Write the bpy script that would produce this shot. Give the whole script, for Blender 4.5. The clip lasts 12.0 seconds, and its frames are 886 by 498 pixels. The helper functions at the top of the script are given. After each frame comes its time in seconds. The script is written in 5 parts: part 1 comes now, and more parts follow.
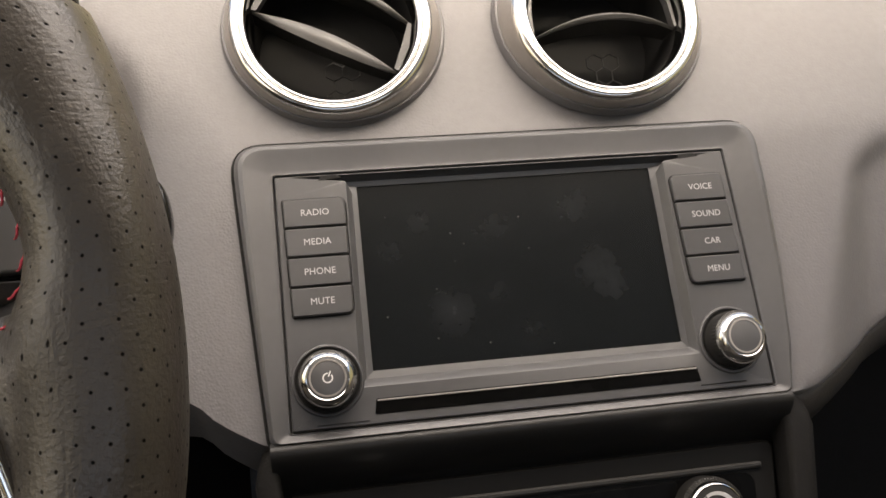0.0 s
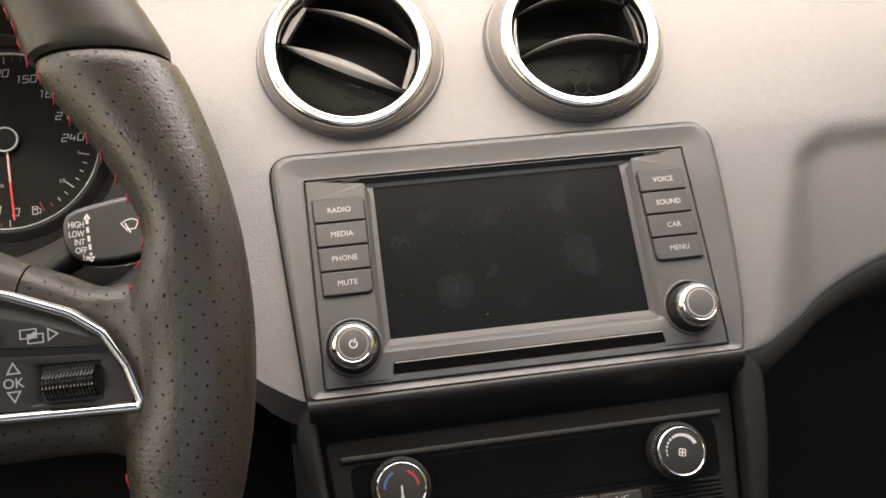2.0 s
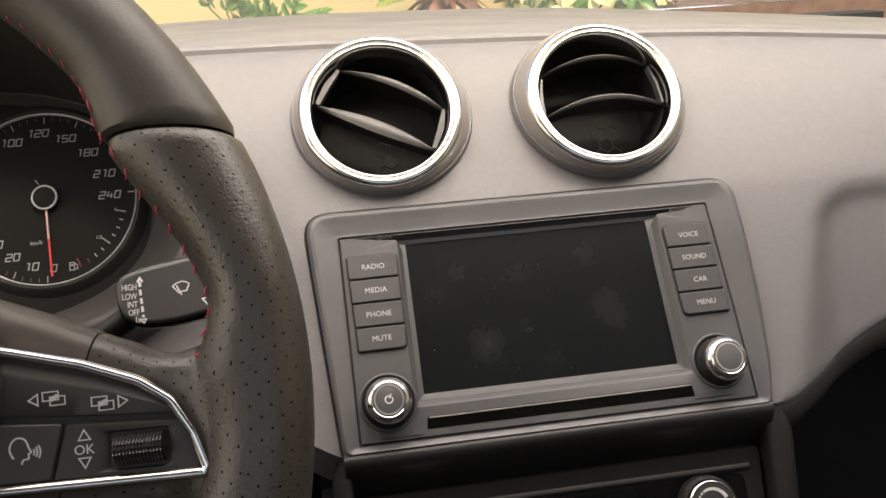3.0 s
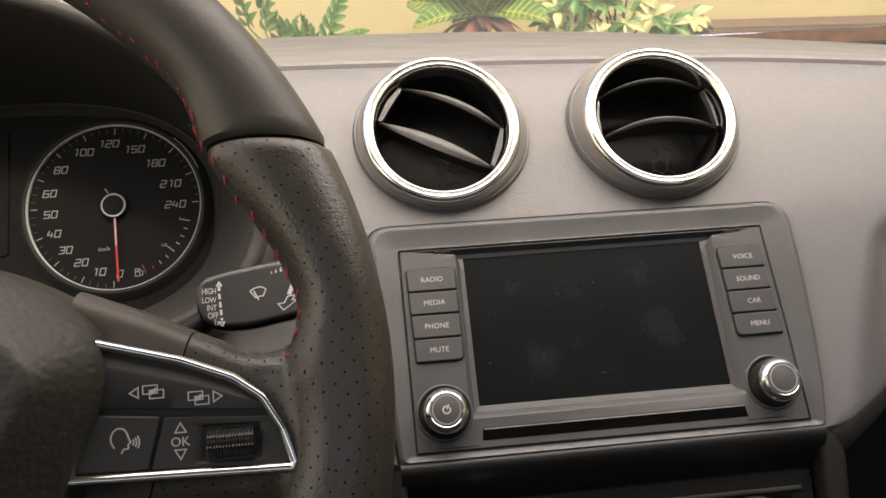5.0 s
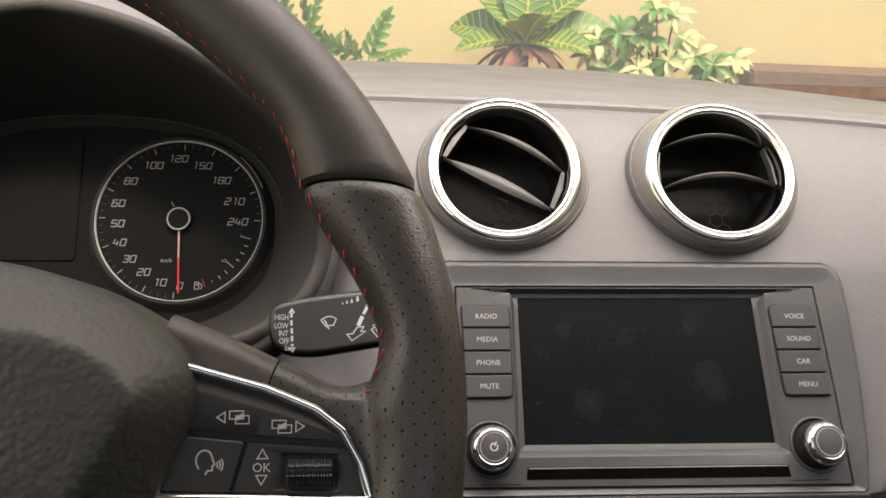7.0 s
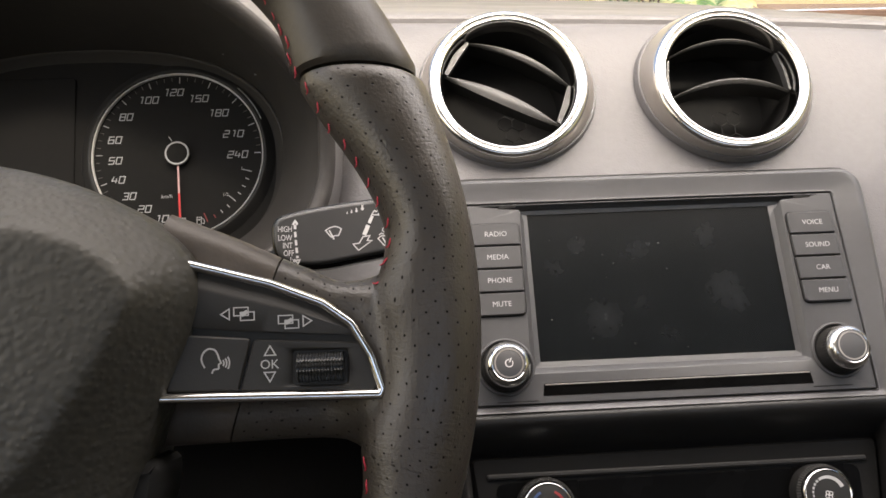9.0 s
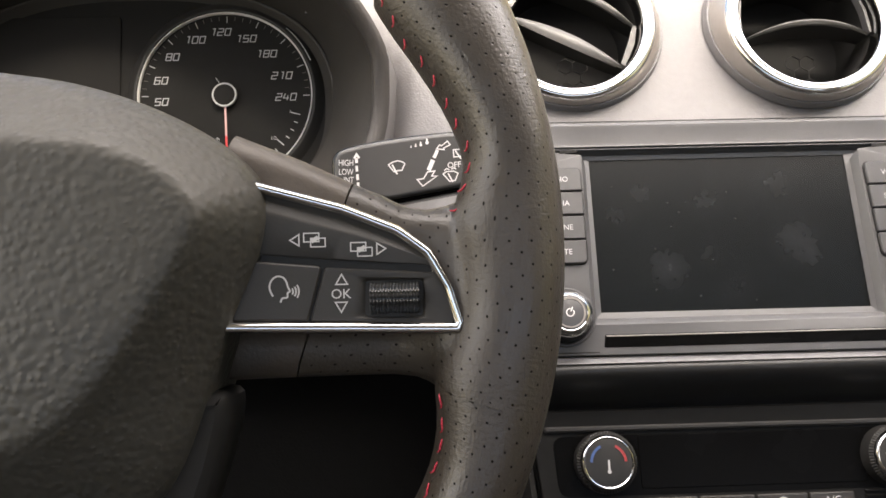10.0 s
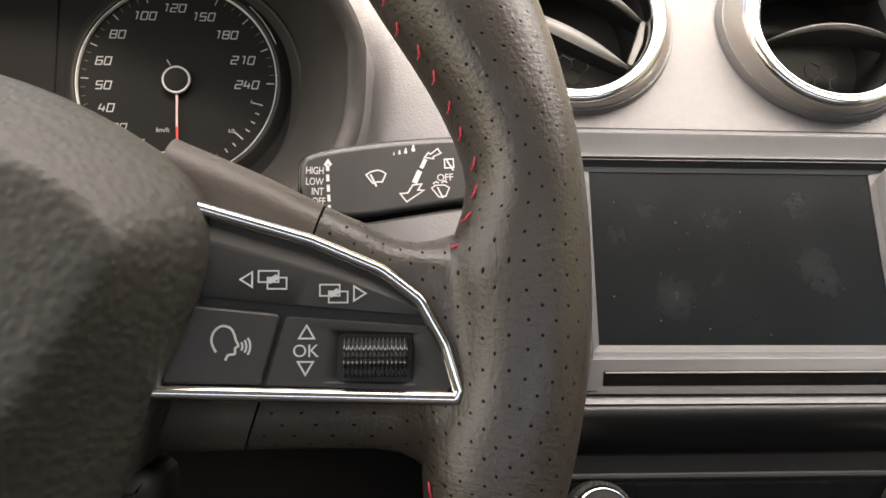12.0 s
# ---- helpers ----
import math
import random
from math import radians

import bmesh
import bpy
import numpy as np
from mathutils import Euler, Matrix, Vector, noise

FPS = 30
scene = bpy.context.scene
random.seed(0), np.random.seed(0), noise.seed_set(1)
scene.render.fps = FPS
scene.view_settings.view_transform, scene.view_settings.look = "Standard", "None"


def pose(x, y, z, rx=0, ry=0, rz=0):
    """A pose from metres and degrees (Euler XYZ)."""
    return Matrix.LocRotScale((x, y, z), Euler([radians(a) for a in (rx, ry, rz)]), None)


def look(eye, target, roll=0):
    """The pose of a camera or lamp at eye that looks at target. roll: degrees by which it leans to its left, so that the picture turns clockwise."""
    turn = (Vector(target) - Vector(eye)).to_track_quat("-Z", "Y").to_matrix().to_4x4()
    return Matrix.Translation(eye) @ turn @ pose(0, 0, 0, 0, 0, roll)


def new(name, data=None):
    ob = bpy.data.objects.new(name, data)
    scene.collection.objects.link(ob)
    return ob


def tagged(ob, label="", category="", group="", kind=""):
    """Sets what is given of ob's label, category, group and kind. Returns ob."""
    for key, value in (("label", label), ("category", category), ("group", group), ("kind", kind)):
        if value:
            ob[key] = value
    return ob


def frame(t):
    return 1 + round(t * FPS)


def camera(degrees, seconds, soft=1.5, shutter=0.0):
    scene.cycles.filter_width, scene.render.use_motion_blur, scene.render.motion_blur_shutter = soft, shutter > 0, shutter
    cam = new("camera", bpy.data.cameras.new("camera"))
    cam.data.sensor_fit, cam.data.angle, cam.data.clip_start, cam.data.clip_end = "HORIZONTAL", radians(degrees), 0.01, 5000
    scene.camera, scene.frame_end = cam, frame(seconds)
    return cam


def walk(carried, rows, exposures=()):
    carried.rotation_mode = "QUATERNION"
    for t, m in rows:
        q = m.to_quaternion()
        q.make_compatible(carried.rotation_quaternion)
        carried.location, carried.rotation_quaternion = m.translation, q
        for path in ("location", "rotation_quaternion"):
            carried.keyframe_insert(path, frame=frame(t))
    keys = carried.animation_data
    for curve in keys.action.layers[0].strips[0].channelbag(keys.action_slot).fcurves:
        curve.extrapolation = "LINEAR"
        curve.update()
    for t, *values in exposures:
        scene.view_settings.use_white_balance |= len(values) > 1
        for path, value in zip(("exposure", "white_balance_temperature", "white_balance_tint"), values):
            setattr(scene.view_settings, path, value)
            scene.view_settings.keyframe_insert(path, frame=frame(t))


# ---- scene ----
cam = camera(57.30, 12.0, 1.6)
# The centre of the radio's screen stands 0.85 m over the ground; the panel leans back by 36 degrees.
# Interior things are written in millimetres in the panel's frame: x right, y into the dashboard, z up along it.
PANEL = pose(0, 0, 0.85, -36, 0, 0)
# The steering wheel's own frame, in millimetres: x right, y away from the driver, z up in the wheel's plane.
WHEEL = PANEL @ pose(-0.312, -0.1964, -0.0527, 10.5, 0, 0)
DIAL = PANEL @ pose(-0.2846, 0.0534, 0.1108, 8.0, 0, 0)
ROWS = [
    (0.0, -0.0911, -0.3581, -0.0712, 102.73, 6.15, -7.54),
    (0.5, -0.0911, -0.3723, -0.0821, 100.47, 7.26, -8.20),
    (1.0, -0.0923, -0.4121, -0.0855, 102.64, 7.59, -7.59),
    (1.5, -0.1018, -0.4093, -0.0962, 102.23, 7.98, -7.33),
    (2.0, -0.0922, -0.4286, -0.0964, 103.19, 7.34, -5.56),
    (2.5, -0.0942, -0.4313, -0.0945, 104.77, 7.59, -6.10),
    (2.7, -0.1035, -0.4336, -0.0916, 105.41, 7.58, -5.69),
    (4.3, -0.1164, -0.4553, -0.0901, 107.74, 6.56, -4.48),
    (4.5, -0.1292, -0.4532, -0.0892, 108.19, 5.55, -3.54),
    (5.0, -0.1278, -0.4454, -0.0927, 107.70, 5.58, -4.01),
    (5.5, -0.1306, -0.4457, -0.1007, 107.51, 5.44, -4.65),
    (6.0, -0.1406, -0.4533, -0.0916, 109.15, 2.98, -5.94),
    (6.5, -0.1503, -0.4497, -0.0904, 109.30, 2.00, -3.19),
    (7.0, -0.1490, -0.4561, -0.0853, 109.08, 1.04, -3.91),
    (7.2, -0.1503, -0.4547, -0.0879, 108.61, 1.07, -3.77),
    (8.8, -0.1495, -0.4392, -0.1005, 106.58, 2.23, -2.72),
    (9.0, -0.1487, -0.4371, -0.1058, 106.58, 3.18, -2.69),
    (9.5, -0.1561, -0.4168, -0.1123, 104.19, 1.78, -2.75),
    (10.0, -0.1647, -0.4170, -0.1127, 104.45, 1.81, -1.13),
    (10.5, -0.1608, -0.4215, -0.1096, 104.82, 1.46, -3.22),
    (11.0, -0.1676, -0.4178, -0.1094, 104.39, 0.97, -2.29),
    (11.5, -0.1592, -0.4154, -0.1093, 104.24, 1.36, -2.57),
    (12.0, -0.1711, -0.3680, -0.0869, 103.76, 0.69, -4.17),
]
walk(cam, [(t, PANEL @ pose(x, y, z, rx, ry, rz)) for t, x, y, z, rx, ry, rz in ROWS], [(t, e, k, 11) for t, e, k in ((0.0, 1.45, 7850), (0.5, 2.0, 7750), (1.0, 2.05, 7780), (2.0, 1.92, 7750), (2.7, 1.6, 7730), (4.4, 1.32, 7700), (5.5, 1.25, 7650), (7.2, 1.35, 7480), (8.9, 1.6, 7330), (9.5, 2.15, 7330), (11.5, 2.28, 7430), (12.0, 2.2, 7530))])

# ---- world, sun ----
world = bpy.data.worlds.new("sky")
scene.world = world
world.use_nodes = True
wn = world.node_tree.nodes
sky = wn.new("ShaderNodeTexSky")
sky.sky_type, sky.sun_disc = "NISHITA", False
sky.sun_elevation, sky.sun_rotation = radians(52), radians(155)
world.node_tree.links.new(sky.outputs["Color"], wn["Background"].inputs["Color"])
wn["Background"].inputs["Strength"].default_value = 0.15
sun = new("sun", bpy.data.lights.new("sun", "SUN"))
sun.data.energy, sun.data.angle, sun.data.color = 1.9, radians(14), (1.0, 0.94, 0.84)
sun.matrix_world = look((1.5, -3.2, 5.0), (0, 0, 0))
# the bright sky that falls through the upper windscreen
day = new("windscreen_daylight", bpy.data.lights.new("windscreen_daylight", "AREA"))
day.data.shape, day.data.size, day.data.size_y, day.data.energy, day.data.color = "RECTANGLE", 1.05, 0.40, 3.1, (1.0, 0.95, 0.945)
day.matrix_world = look((0.03, -0.05, 1.335), (0.03, -0.16, 0.828))
# the sky that falls through the driver's window
side = new("side_window_daylight", bpy.data.lights.new("side_window_daylight", "AREA"))
side.data.shape, side.data.size, side.data.size_y, side.data.energy, side.data.color = "RECTANGLE", 0.9, 0.42, 0.9, (1.0, 0.96, 0.92)
side.matrix_world = look((-0.69, -0.30, 1.14), (-0.05, -0.22, 0.86))


# ---- materials ----
def material(name, color, rough=0.5, metal=0.0, vary=0.12, grain=0.0, grain_size=0.0012, cells=False, coat=0.0, rough_vary=0.08,
             spec=0.5, dots=False, blotch=0.06, sheen=0.0):
    """A surface with colour variation at two scales, uneven gloss and, if wanted, a fine relief of grain (metres) or punched holes."""
    m = bpy.data.materials.new(name)
    m.use_nodes = True
    n, l = m.node_tree.nodes, m.node_tree.links
    b = n["Principled BSDF"]
    b.inputs["Metallic"].default_value = metal
    b.inputs["Specular IOR Level"].default_value = spec
    b.inputs["Coat Weight"].default_value = coat
    b.inputs["Coat Roughness"].default_value = 0.08
    b.inputs["Sheen Weight"].default_value = sheen
    b.inputs["Sheen Roughness"].default_value = 0.4
    tc = n.new("ShaderNodeTexCoord")
    big, fine = n.new("ShaderNodeTexNoise"), n.new("ShaderNodeTexNoise")
    for tex, s in ((big, 1 / blotch), (fine, 1 / 0.004)):
        tex.inputs["Scale"].default_value, tex.inputs["Detail"].default_value = s, 3
        l.new(tc.outputs["Object"], tex.inputs["Vector"])
    add = n.new("ShaderNodeMath")
    add.operation = "ADD"
    l.new(big.outputs["Fac"], add.inputs[0])
    l.new(fine.outputs["Fac"], add.inputs[1])
    ramp = n.new("ShaderNodeMapRange")
    ramp.inputs["From Min"].default_value, ramp.inputs["From Max"].default_value = 0.7, 1.3
    ramp.inputs["To Min"].default_value, ramp.inputs["To Max"].default_value = 1 - vary, 1 + vary
    l.new(add.outputs[0], ramp.inputs["Value"])
    mul = n.new("ShaderNodeVectorMath")
    mul.operation = "SCALE"
    mul.inputs[0].default_value = color[:3]
    l.new(ramp.outputs[0], mul.inputs["Scale"])
    col = mul.outputs[0]
    rr = n.new("ShaderNodeMapRange")
    rr.inputs["From Min"].default_value, rr.inputs["From Max"].default_value = 0.3, 0.7
    rr.inputs["To Min"].default_value, rr.inputs["To Max"].default_value = max(0.02, rough - rough_vary), min(1, rough + rough_vary)
    l.new(big.outputs["Fac"], rr.inputs["Value"])
    l.new(rr.outputs[0], b.inputs["Roughness"])
    normal = None
    if grain:
        if cells:
            g = n.new("ShaderNodeTexVoronoi")
            g.feature = "SMOOTH_F1"
            g.inputs["Scale"].default_value = 1 / grain_size
            out = g.outputs["Distance"]
        else:
            g = n.new("ShaderNodeTexNoise")
            g.inputs["Scale"].default_value, g.inputs["Detail"].default_value = 1 / grain_size, 2
            out = g.outputs["Fac"]
        l.new(tc.outputs["Object"], g.inputs["Vector"])
        bump = n.new("ShaderNodeBump")
        bump.inputs["Strength"].default_value, bump.inputs["Distance"].default_value = grain, grain_size * 0.35
        bump.invert = cells
        l.new(out, bump.inputs["Height"])
        normal = bump
    if dots:
        best = None
        for off in (0.0, 0.5):
            sc = n.new("ShaderNodeVectorMath")
            sc.operation = "MULTIPLY_ADD"
            sc.inputs[1].default_value = (1 / 0.0066, 1 / 0.0064, 0)
            sc.inputs[2].default_value = (off, off, 0)
            l.new(tc.outputs["UV"], sc.inputs[0])
            fr = n.new("ShaderNodeVectorMath")
            fr.operation = "FRACTION"
            l.new(sc.outputs[0], fr.inputs[0])
            sb = n.new("ShaderNodeVectorMath")
            sb.operation = "MULTIPLY_ADD"
            sb.inputs[1].default_value, sb.inputs[2].default_value = (0.0066, 0.0064, 0), (-0.0033, -0.0032, 0)
            l.new(fr.outputs[0], sb.inputs[0])
            ln = n.new("ShaderNodeVectorMath")
            ln.operation = "LENGTH"
            l.new(sb.outputs[0], ln.inputs[0])
            if best is None:
                best = ln.outputs["Value"]
            else:
                mn = n.new("ShaderNodeMath")
                mn.operation = "MINIMUM"
                l.new(best, mn.inputs[0])
                l.new(ln.outputs["Value"], mn.inputs[1])
                best = mn.outputs[0]
        hole = n.new("ShaderNodeMapRange")
        hole.inputs["From Min"].default_value, hole.inputs["From Max"].default_value = 0.00024, 0.00048
        l.new(best, hole.inputs["Value"])
        mx = n.new("ShaderNodeVectorMath")
        mx.operation = "SCALE"
        l.new(col, mx.inputs[0])
        hm = n.new("ShaderNodeMapRange")
        hm.inputs["To Min"].default_value, hm.inputs["To Max"].default_value = 0.04, 1.0
        l.new(hole.outputs[0], hm.inputs["Value"])
        l.new(hm.outputs[0], mx.inputs["Scale"])
        col = mx.outputs[0]
        gm = n.new("ShaderNodeMapRange")
        gm.inputs["To Min"].default_value, gm.inputs["To Max"].default_value = 0.1 * spec, spec
        l.new(hole.outputs[0], gm.inputs["Value"])
        l.new(gm.outputs[0], b.inputs["Specular IOR Level"])
        hb = n.new("ShaderNodeBump")
        hb.inputs["Strength"].default_value, hb.inputs["Distance"].default_value = 0.22, 0.0005
        l.new(hole.outputs[0], hb.inputs["Height"])
        # creases of the stretched leather, across the rim and along it, in patches
        for size, seed_at in (((1 / 0.0013, 1 / 0.0065, 1), (0, 0, 0)), ((1 / 0.0075, 1 / 0.0014, 1), (0.31, 0.17, 0))):
            st_ = n.new("ShaderNodeVectorMath")
            st_.operation = "MULTIPLY"
            st_.inputs[1].default_value = size
            l.new(tc.outputs["UV"], st_.inputs[0])
            wr, ms, mr, mm = n.new("ShaderNodeTexNoise"), n.new("ShaderNodeTexNoise"), n.new("ShaderNodeMapRange"), n.new("ShaderNodeMath")
            wr.inputs["Scale"].default_value, wr.inputs["Detail"].default_value, wr.inputs["Distortion"].default_value = 1.0, 3, 0.6
            ms.inputs["Scale"].default_value, ms.inputs["Detail"].default_value = 34, 1
            sh = n.new("ShaderNodeVectorMath")
            sh.inputs[1].default_value = seed_at
            l.new(tc.outputs["Object"], sh.inputs[0])
            l.new(sh.outputs[0], ms.inputs["Vector"])
            mr.inputs["From Min"].default_value, mr.inputs["From Max"].default_value = 0.42, 0.62
            l.new(ms.outputs["Fac"], mr.inputs["Value"])
            l.new(st_.outputs[0], wr.inputs["Vector"])
            mm.operation = "MULTIPLY"
            l.new(wr.outputs["Fac"], mm.inputs[0])
            l.new(mr.outputs[0], mm.inputs[1])
            wb = n.new("ShaderNodeBump")
            wb.inputs["Strength"].default_value, wb.inputs["Distance"].default_value = 0.34, 0.0005
            l.new(mm.outputs[0], wb.inputs["Height"])
            if normal:
                l.new(normal.outputs[0], wb.inputs["Normal"])
            normal = wb
        if normal:
            l.new(normal.outputs[0], hb.inputs["Normal"])
        normal = hb
    if normal:
        l.new(normal.outputs[0], b.inputs["Normal"])
    l.new(col, b.inputs["Base Color"])
    return m


DASH = material("soft_touch_grey", (0.105, 0.101, 0.103), 0.52, grain=0.34, grain_size=0.0011, cells=True, vary=0.06, spec=0.5)
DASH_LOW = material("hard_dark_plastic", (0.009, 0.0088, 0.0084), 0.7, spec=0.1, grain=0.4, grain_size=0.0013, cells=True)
# Darker copy of the hard plastic; deep shade is put into its colour.
KNEE_SHADED = material("knee_panel_shaded", (0.0045, 0.0044, 0.0042), 0.8, spec=0.05, grain=0.4, grain_size=0.0013, cells=True)
# Brown that stands for shade below the pad's edge.
EDGE_SHADE = material("edge_shade_brown", (0.020, 0.0182, 0.0166), 0.6, spec=0.25, grain=0.3, grain_size=0.0012, cells=True)
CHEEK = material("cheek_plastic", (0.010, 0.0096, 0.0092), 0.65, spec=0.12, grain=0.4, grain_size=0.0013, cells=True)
STALK = material("stalk_face", (0.042, 0.041, 0.040), 0.42, vary=0.05)
HOODIN = material("binnacle_inside", (0.024, 0.0222, 0.0205), 0.6, spec=0.3, grain=0.2, grain_size=0.001)
FASCIA = material("fascia_plastic", (0.0490, 0.0490, 0.0505), 0.42, grain=0.12, grain_size=0.0006, vary=0.05)
FRAME = material("trim_frame_plastic", (0.0630, 0.0625, 0.0640), 0.40, grain=0.12, grain_size=0.0006, vary=0.05)
BUTTON = material("button_rubber", (0.0370, 0.0370, 0.0382), 0.45, grain=0.1, grain_size=0.0005, vary=0.04)
LOWSPOKE = material("lower_spoke_plastic", (0.010, 0.0097, 0.0092), 0.6, spec=0.15, grain=0.15, grain_size=0.001)
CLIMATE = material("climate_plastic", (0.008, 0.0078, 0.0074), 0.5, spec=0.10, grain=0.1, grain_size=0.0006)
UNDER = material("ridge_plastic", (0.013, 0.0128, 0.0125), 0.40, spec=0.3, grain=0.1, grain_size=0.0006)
BLACK = material("black_plastic", (0.016, 0.0156, 0.015), 0.5, vary=0.05, spec=0.25)
DISPLAY = material("display_black", (0.0025, 0.0025, 0.0025), 0.26, vary=0.05, spec=0.05)
VENTIN = material("vent_plastic", (0.012, 0.0118, 0.0115), 0.7, vary=0.08, spec=0.1)
VOID = material("flat_black", (0.011, 0.0108, 0.0105), 0.8, vary=0.05, spec=0.15)
HOODLIP = material("binnacle_lip", (0.032, 0.0295, 0.0285), 0.55, spec=0.3, grain=0.3, grain_size=0.0012, cells=True)
ROLLER = material("roller_plastic", (0.018, 0.018, 0.018), 0.32, vary=0.04, spec=0.6)
KEY = material("switch_plastic", (0.0205, 0.0196, 0.0184), 0.5, spec=0.3, grain=0.15, grain_size=0.0007, vary=0.06)
GLOSS = material("piano_black", (0.006, 0.006, 0.006), 0.14, rough_vary=0.03, vary=0.05, spec=0.28)
CHROME = material("chrome", (0.62, 0.61, 0.59), 0.14, 1.0, vary=0.02, rough_vary=0.04)
VANE_LIT = material("vane_lit_grey", (0.062, 0.060, 0.058), 0.4, vary=0.05)
SATIN = material("satin_metal", (0.36, 0.335, 0.31), 0.40, 0.75, vary=0.04)
SATIN_DARK = material("dark_satin", (0.10, 0.094, 0.090), 0.4, 0.4, vary=0.05)
LEATHER = material("smooth_leather", (0.027, 0.0230, 0.0188), 0.48, spec=0.4, grain=0.16, grain_size=0.0017, vary=0.10, blotch=0.03)
PERF = material("perforated_leather", (0.0262, 0.0218, 0.0172), 0.42, spec=0.56, grain=0.4, grain_size=0.0011, vary=0.10, blotch=0.03, dots=True)
PAD = material("airbag_plastic", (0.0285, 0.0272, 0.0228), 0.50, spec=0.36, grain=0.50, grain_size=0.0021, cells=True, vary=0.05)
SPOKE = material("spoke_plastic", (0.040, 0.032, 0.025), 0.45, spec=0.45, grain=0.3, grain_size=0.0012)
WHITE = material("white_print", (0.62, 0.61, 0.60), 0.6, vary=0.03)
GREY = material("grey_print", (0.33, 0.33, 0.33), 0.6, vary=0.03)
RED = material("red_thread", (0.33, 0.014, 0.032), 0.6, vary=0.15, blotch=0.004)
REDP = material("red_print", (0.20, 0.018, 0.018), 0.5)
BLUEP = material("blue_print", (0.028, 0.06, 0.16), 0.5)
DIALF = material("dial_face", (0.014, 0.0135, 0.013), 0.8, vary=0.05, spec=0.06)
LEAF = material("green_leaf", (0.105, 0.25, 0.045), 0.4, vary=0.35, blotch=0.05)
LEAFY = material("yellow_vein", (0.50, 0.46, 0.08), 0.45, vary=0.2)
PALE = material("pale_leaf", (0.58, 0.58, 0.25), 0.45, vary=0.25, blotch=0.04)
REDLEAF = material("old_red_leaf", (0.24, 0.085, 0.05), 0.6, vary=0.35, blotch=0.04)
DRY = material("dry_leaf", (0.15, 0.072, 0.042), 0.7, vary=0.3)
STEM = material("stem", (0.12, 0.07, 0.04), 0.8, vary=0.3)
SOIL = material("soil", (0.17, 0.085, 0.05), 0.95, grain=1.0, grain_size=0.02, vary=0.4)
LEDGE = material("ledge_tile", (0.20, 0.12, 0.08), 0.7, grain=0.4, grain_size=0.01, vary=0.3)
HONEY = material("honeycomb_black", (0.034, 0.034, 0.033), 0.6, spec=0.15)
WALL = material("yellow_render", (0.74, 0.60, 0.29), 0.9, grain=0.5, grain_size=0.006, vary=0.07, blotch=0.5)
PAVE = material("paving", (0.25, 0.24, 0.22), 0.9, grain=0.5, grain_size=0.01, vary=0.2, blotch=0.4)
CLOTH = material("cabin_lining", (0.17, 0.16, 0.15), 0.9, grain=0.3, grain_size=0.002)
CEIL = material("roof_lining", (0.30, 0.285, 0.265), 0.9, grain=0.3, grain_size=0.002)
CARPET = material("cabin_carpet", (0.02, 0.02, 0.02), 0.95, grain=0.6, grain_size=0.003)


def glass(name, ior=1.45, tint=(1, 1, 1), rough=0.0):
    m = bpy.data.materials.new(name)
    m.use_nodes = True
    b = m.node_tree.nodes["Principled BSDF"]
    b.inputs["Base Color"].default_value = (*tint, 1)
    b.inputs["Transmission Weight"].default_value, b.inputs["Roughness"].default_value, b.inputs["IOR"].default_value = 1.0, rough, ior
    return m


GLASS = glass("window_glass", 1.45)
# translucent film added to the windscreen glass as a veil of haze
gn, gl = GLASS.node_tree.nodes, GLASS.node_tree.links
haze, film_mix, dn, dm = gn.new("ShaderNodeBsdfTranslucent"), gn.new("ShaderNodeMixShader"), gn.new("ShaderNodeTexNoise"), gn.new("ShaderNodeMapRange")
haze.inputs["Color"].default_value = (0.8, 0.78, 0.74, 1)
dn.inputs["Scale"].default_value, dn.inputs["Detail"].default_value = 9, 5
dm.inputs["To Min"].default_value, dm.inputs["To Max"].default_value = 0.03, 0.075
gl.new(dn.outputs["Fac"], dm.inputs["Value"])
gl.new(dm.outputs[0], film_mix.inputs["Fac"])
gl.new(gn["Principled BSDF"].outputs[0], film_mix.inputs[1])
gl.new(haze.outputs[0], film_mix.inputs[2])
gl.new(film_mix.outputs[0], gn["Material Output"].inputs["Surface"])


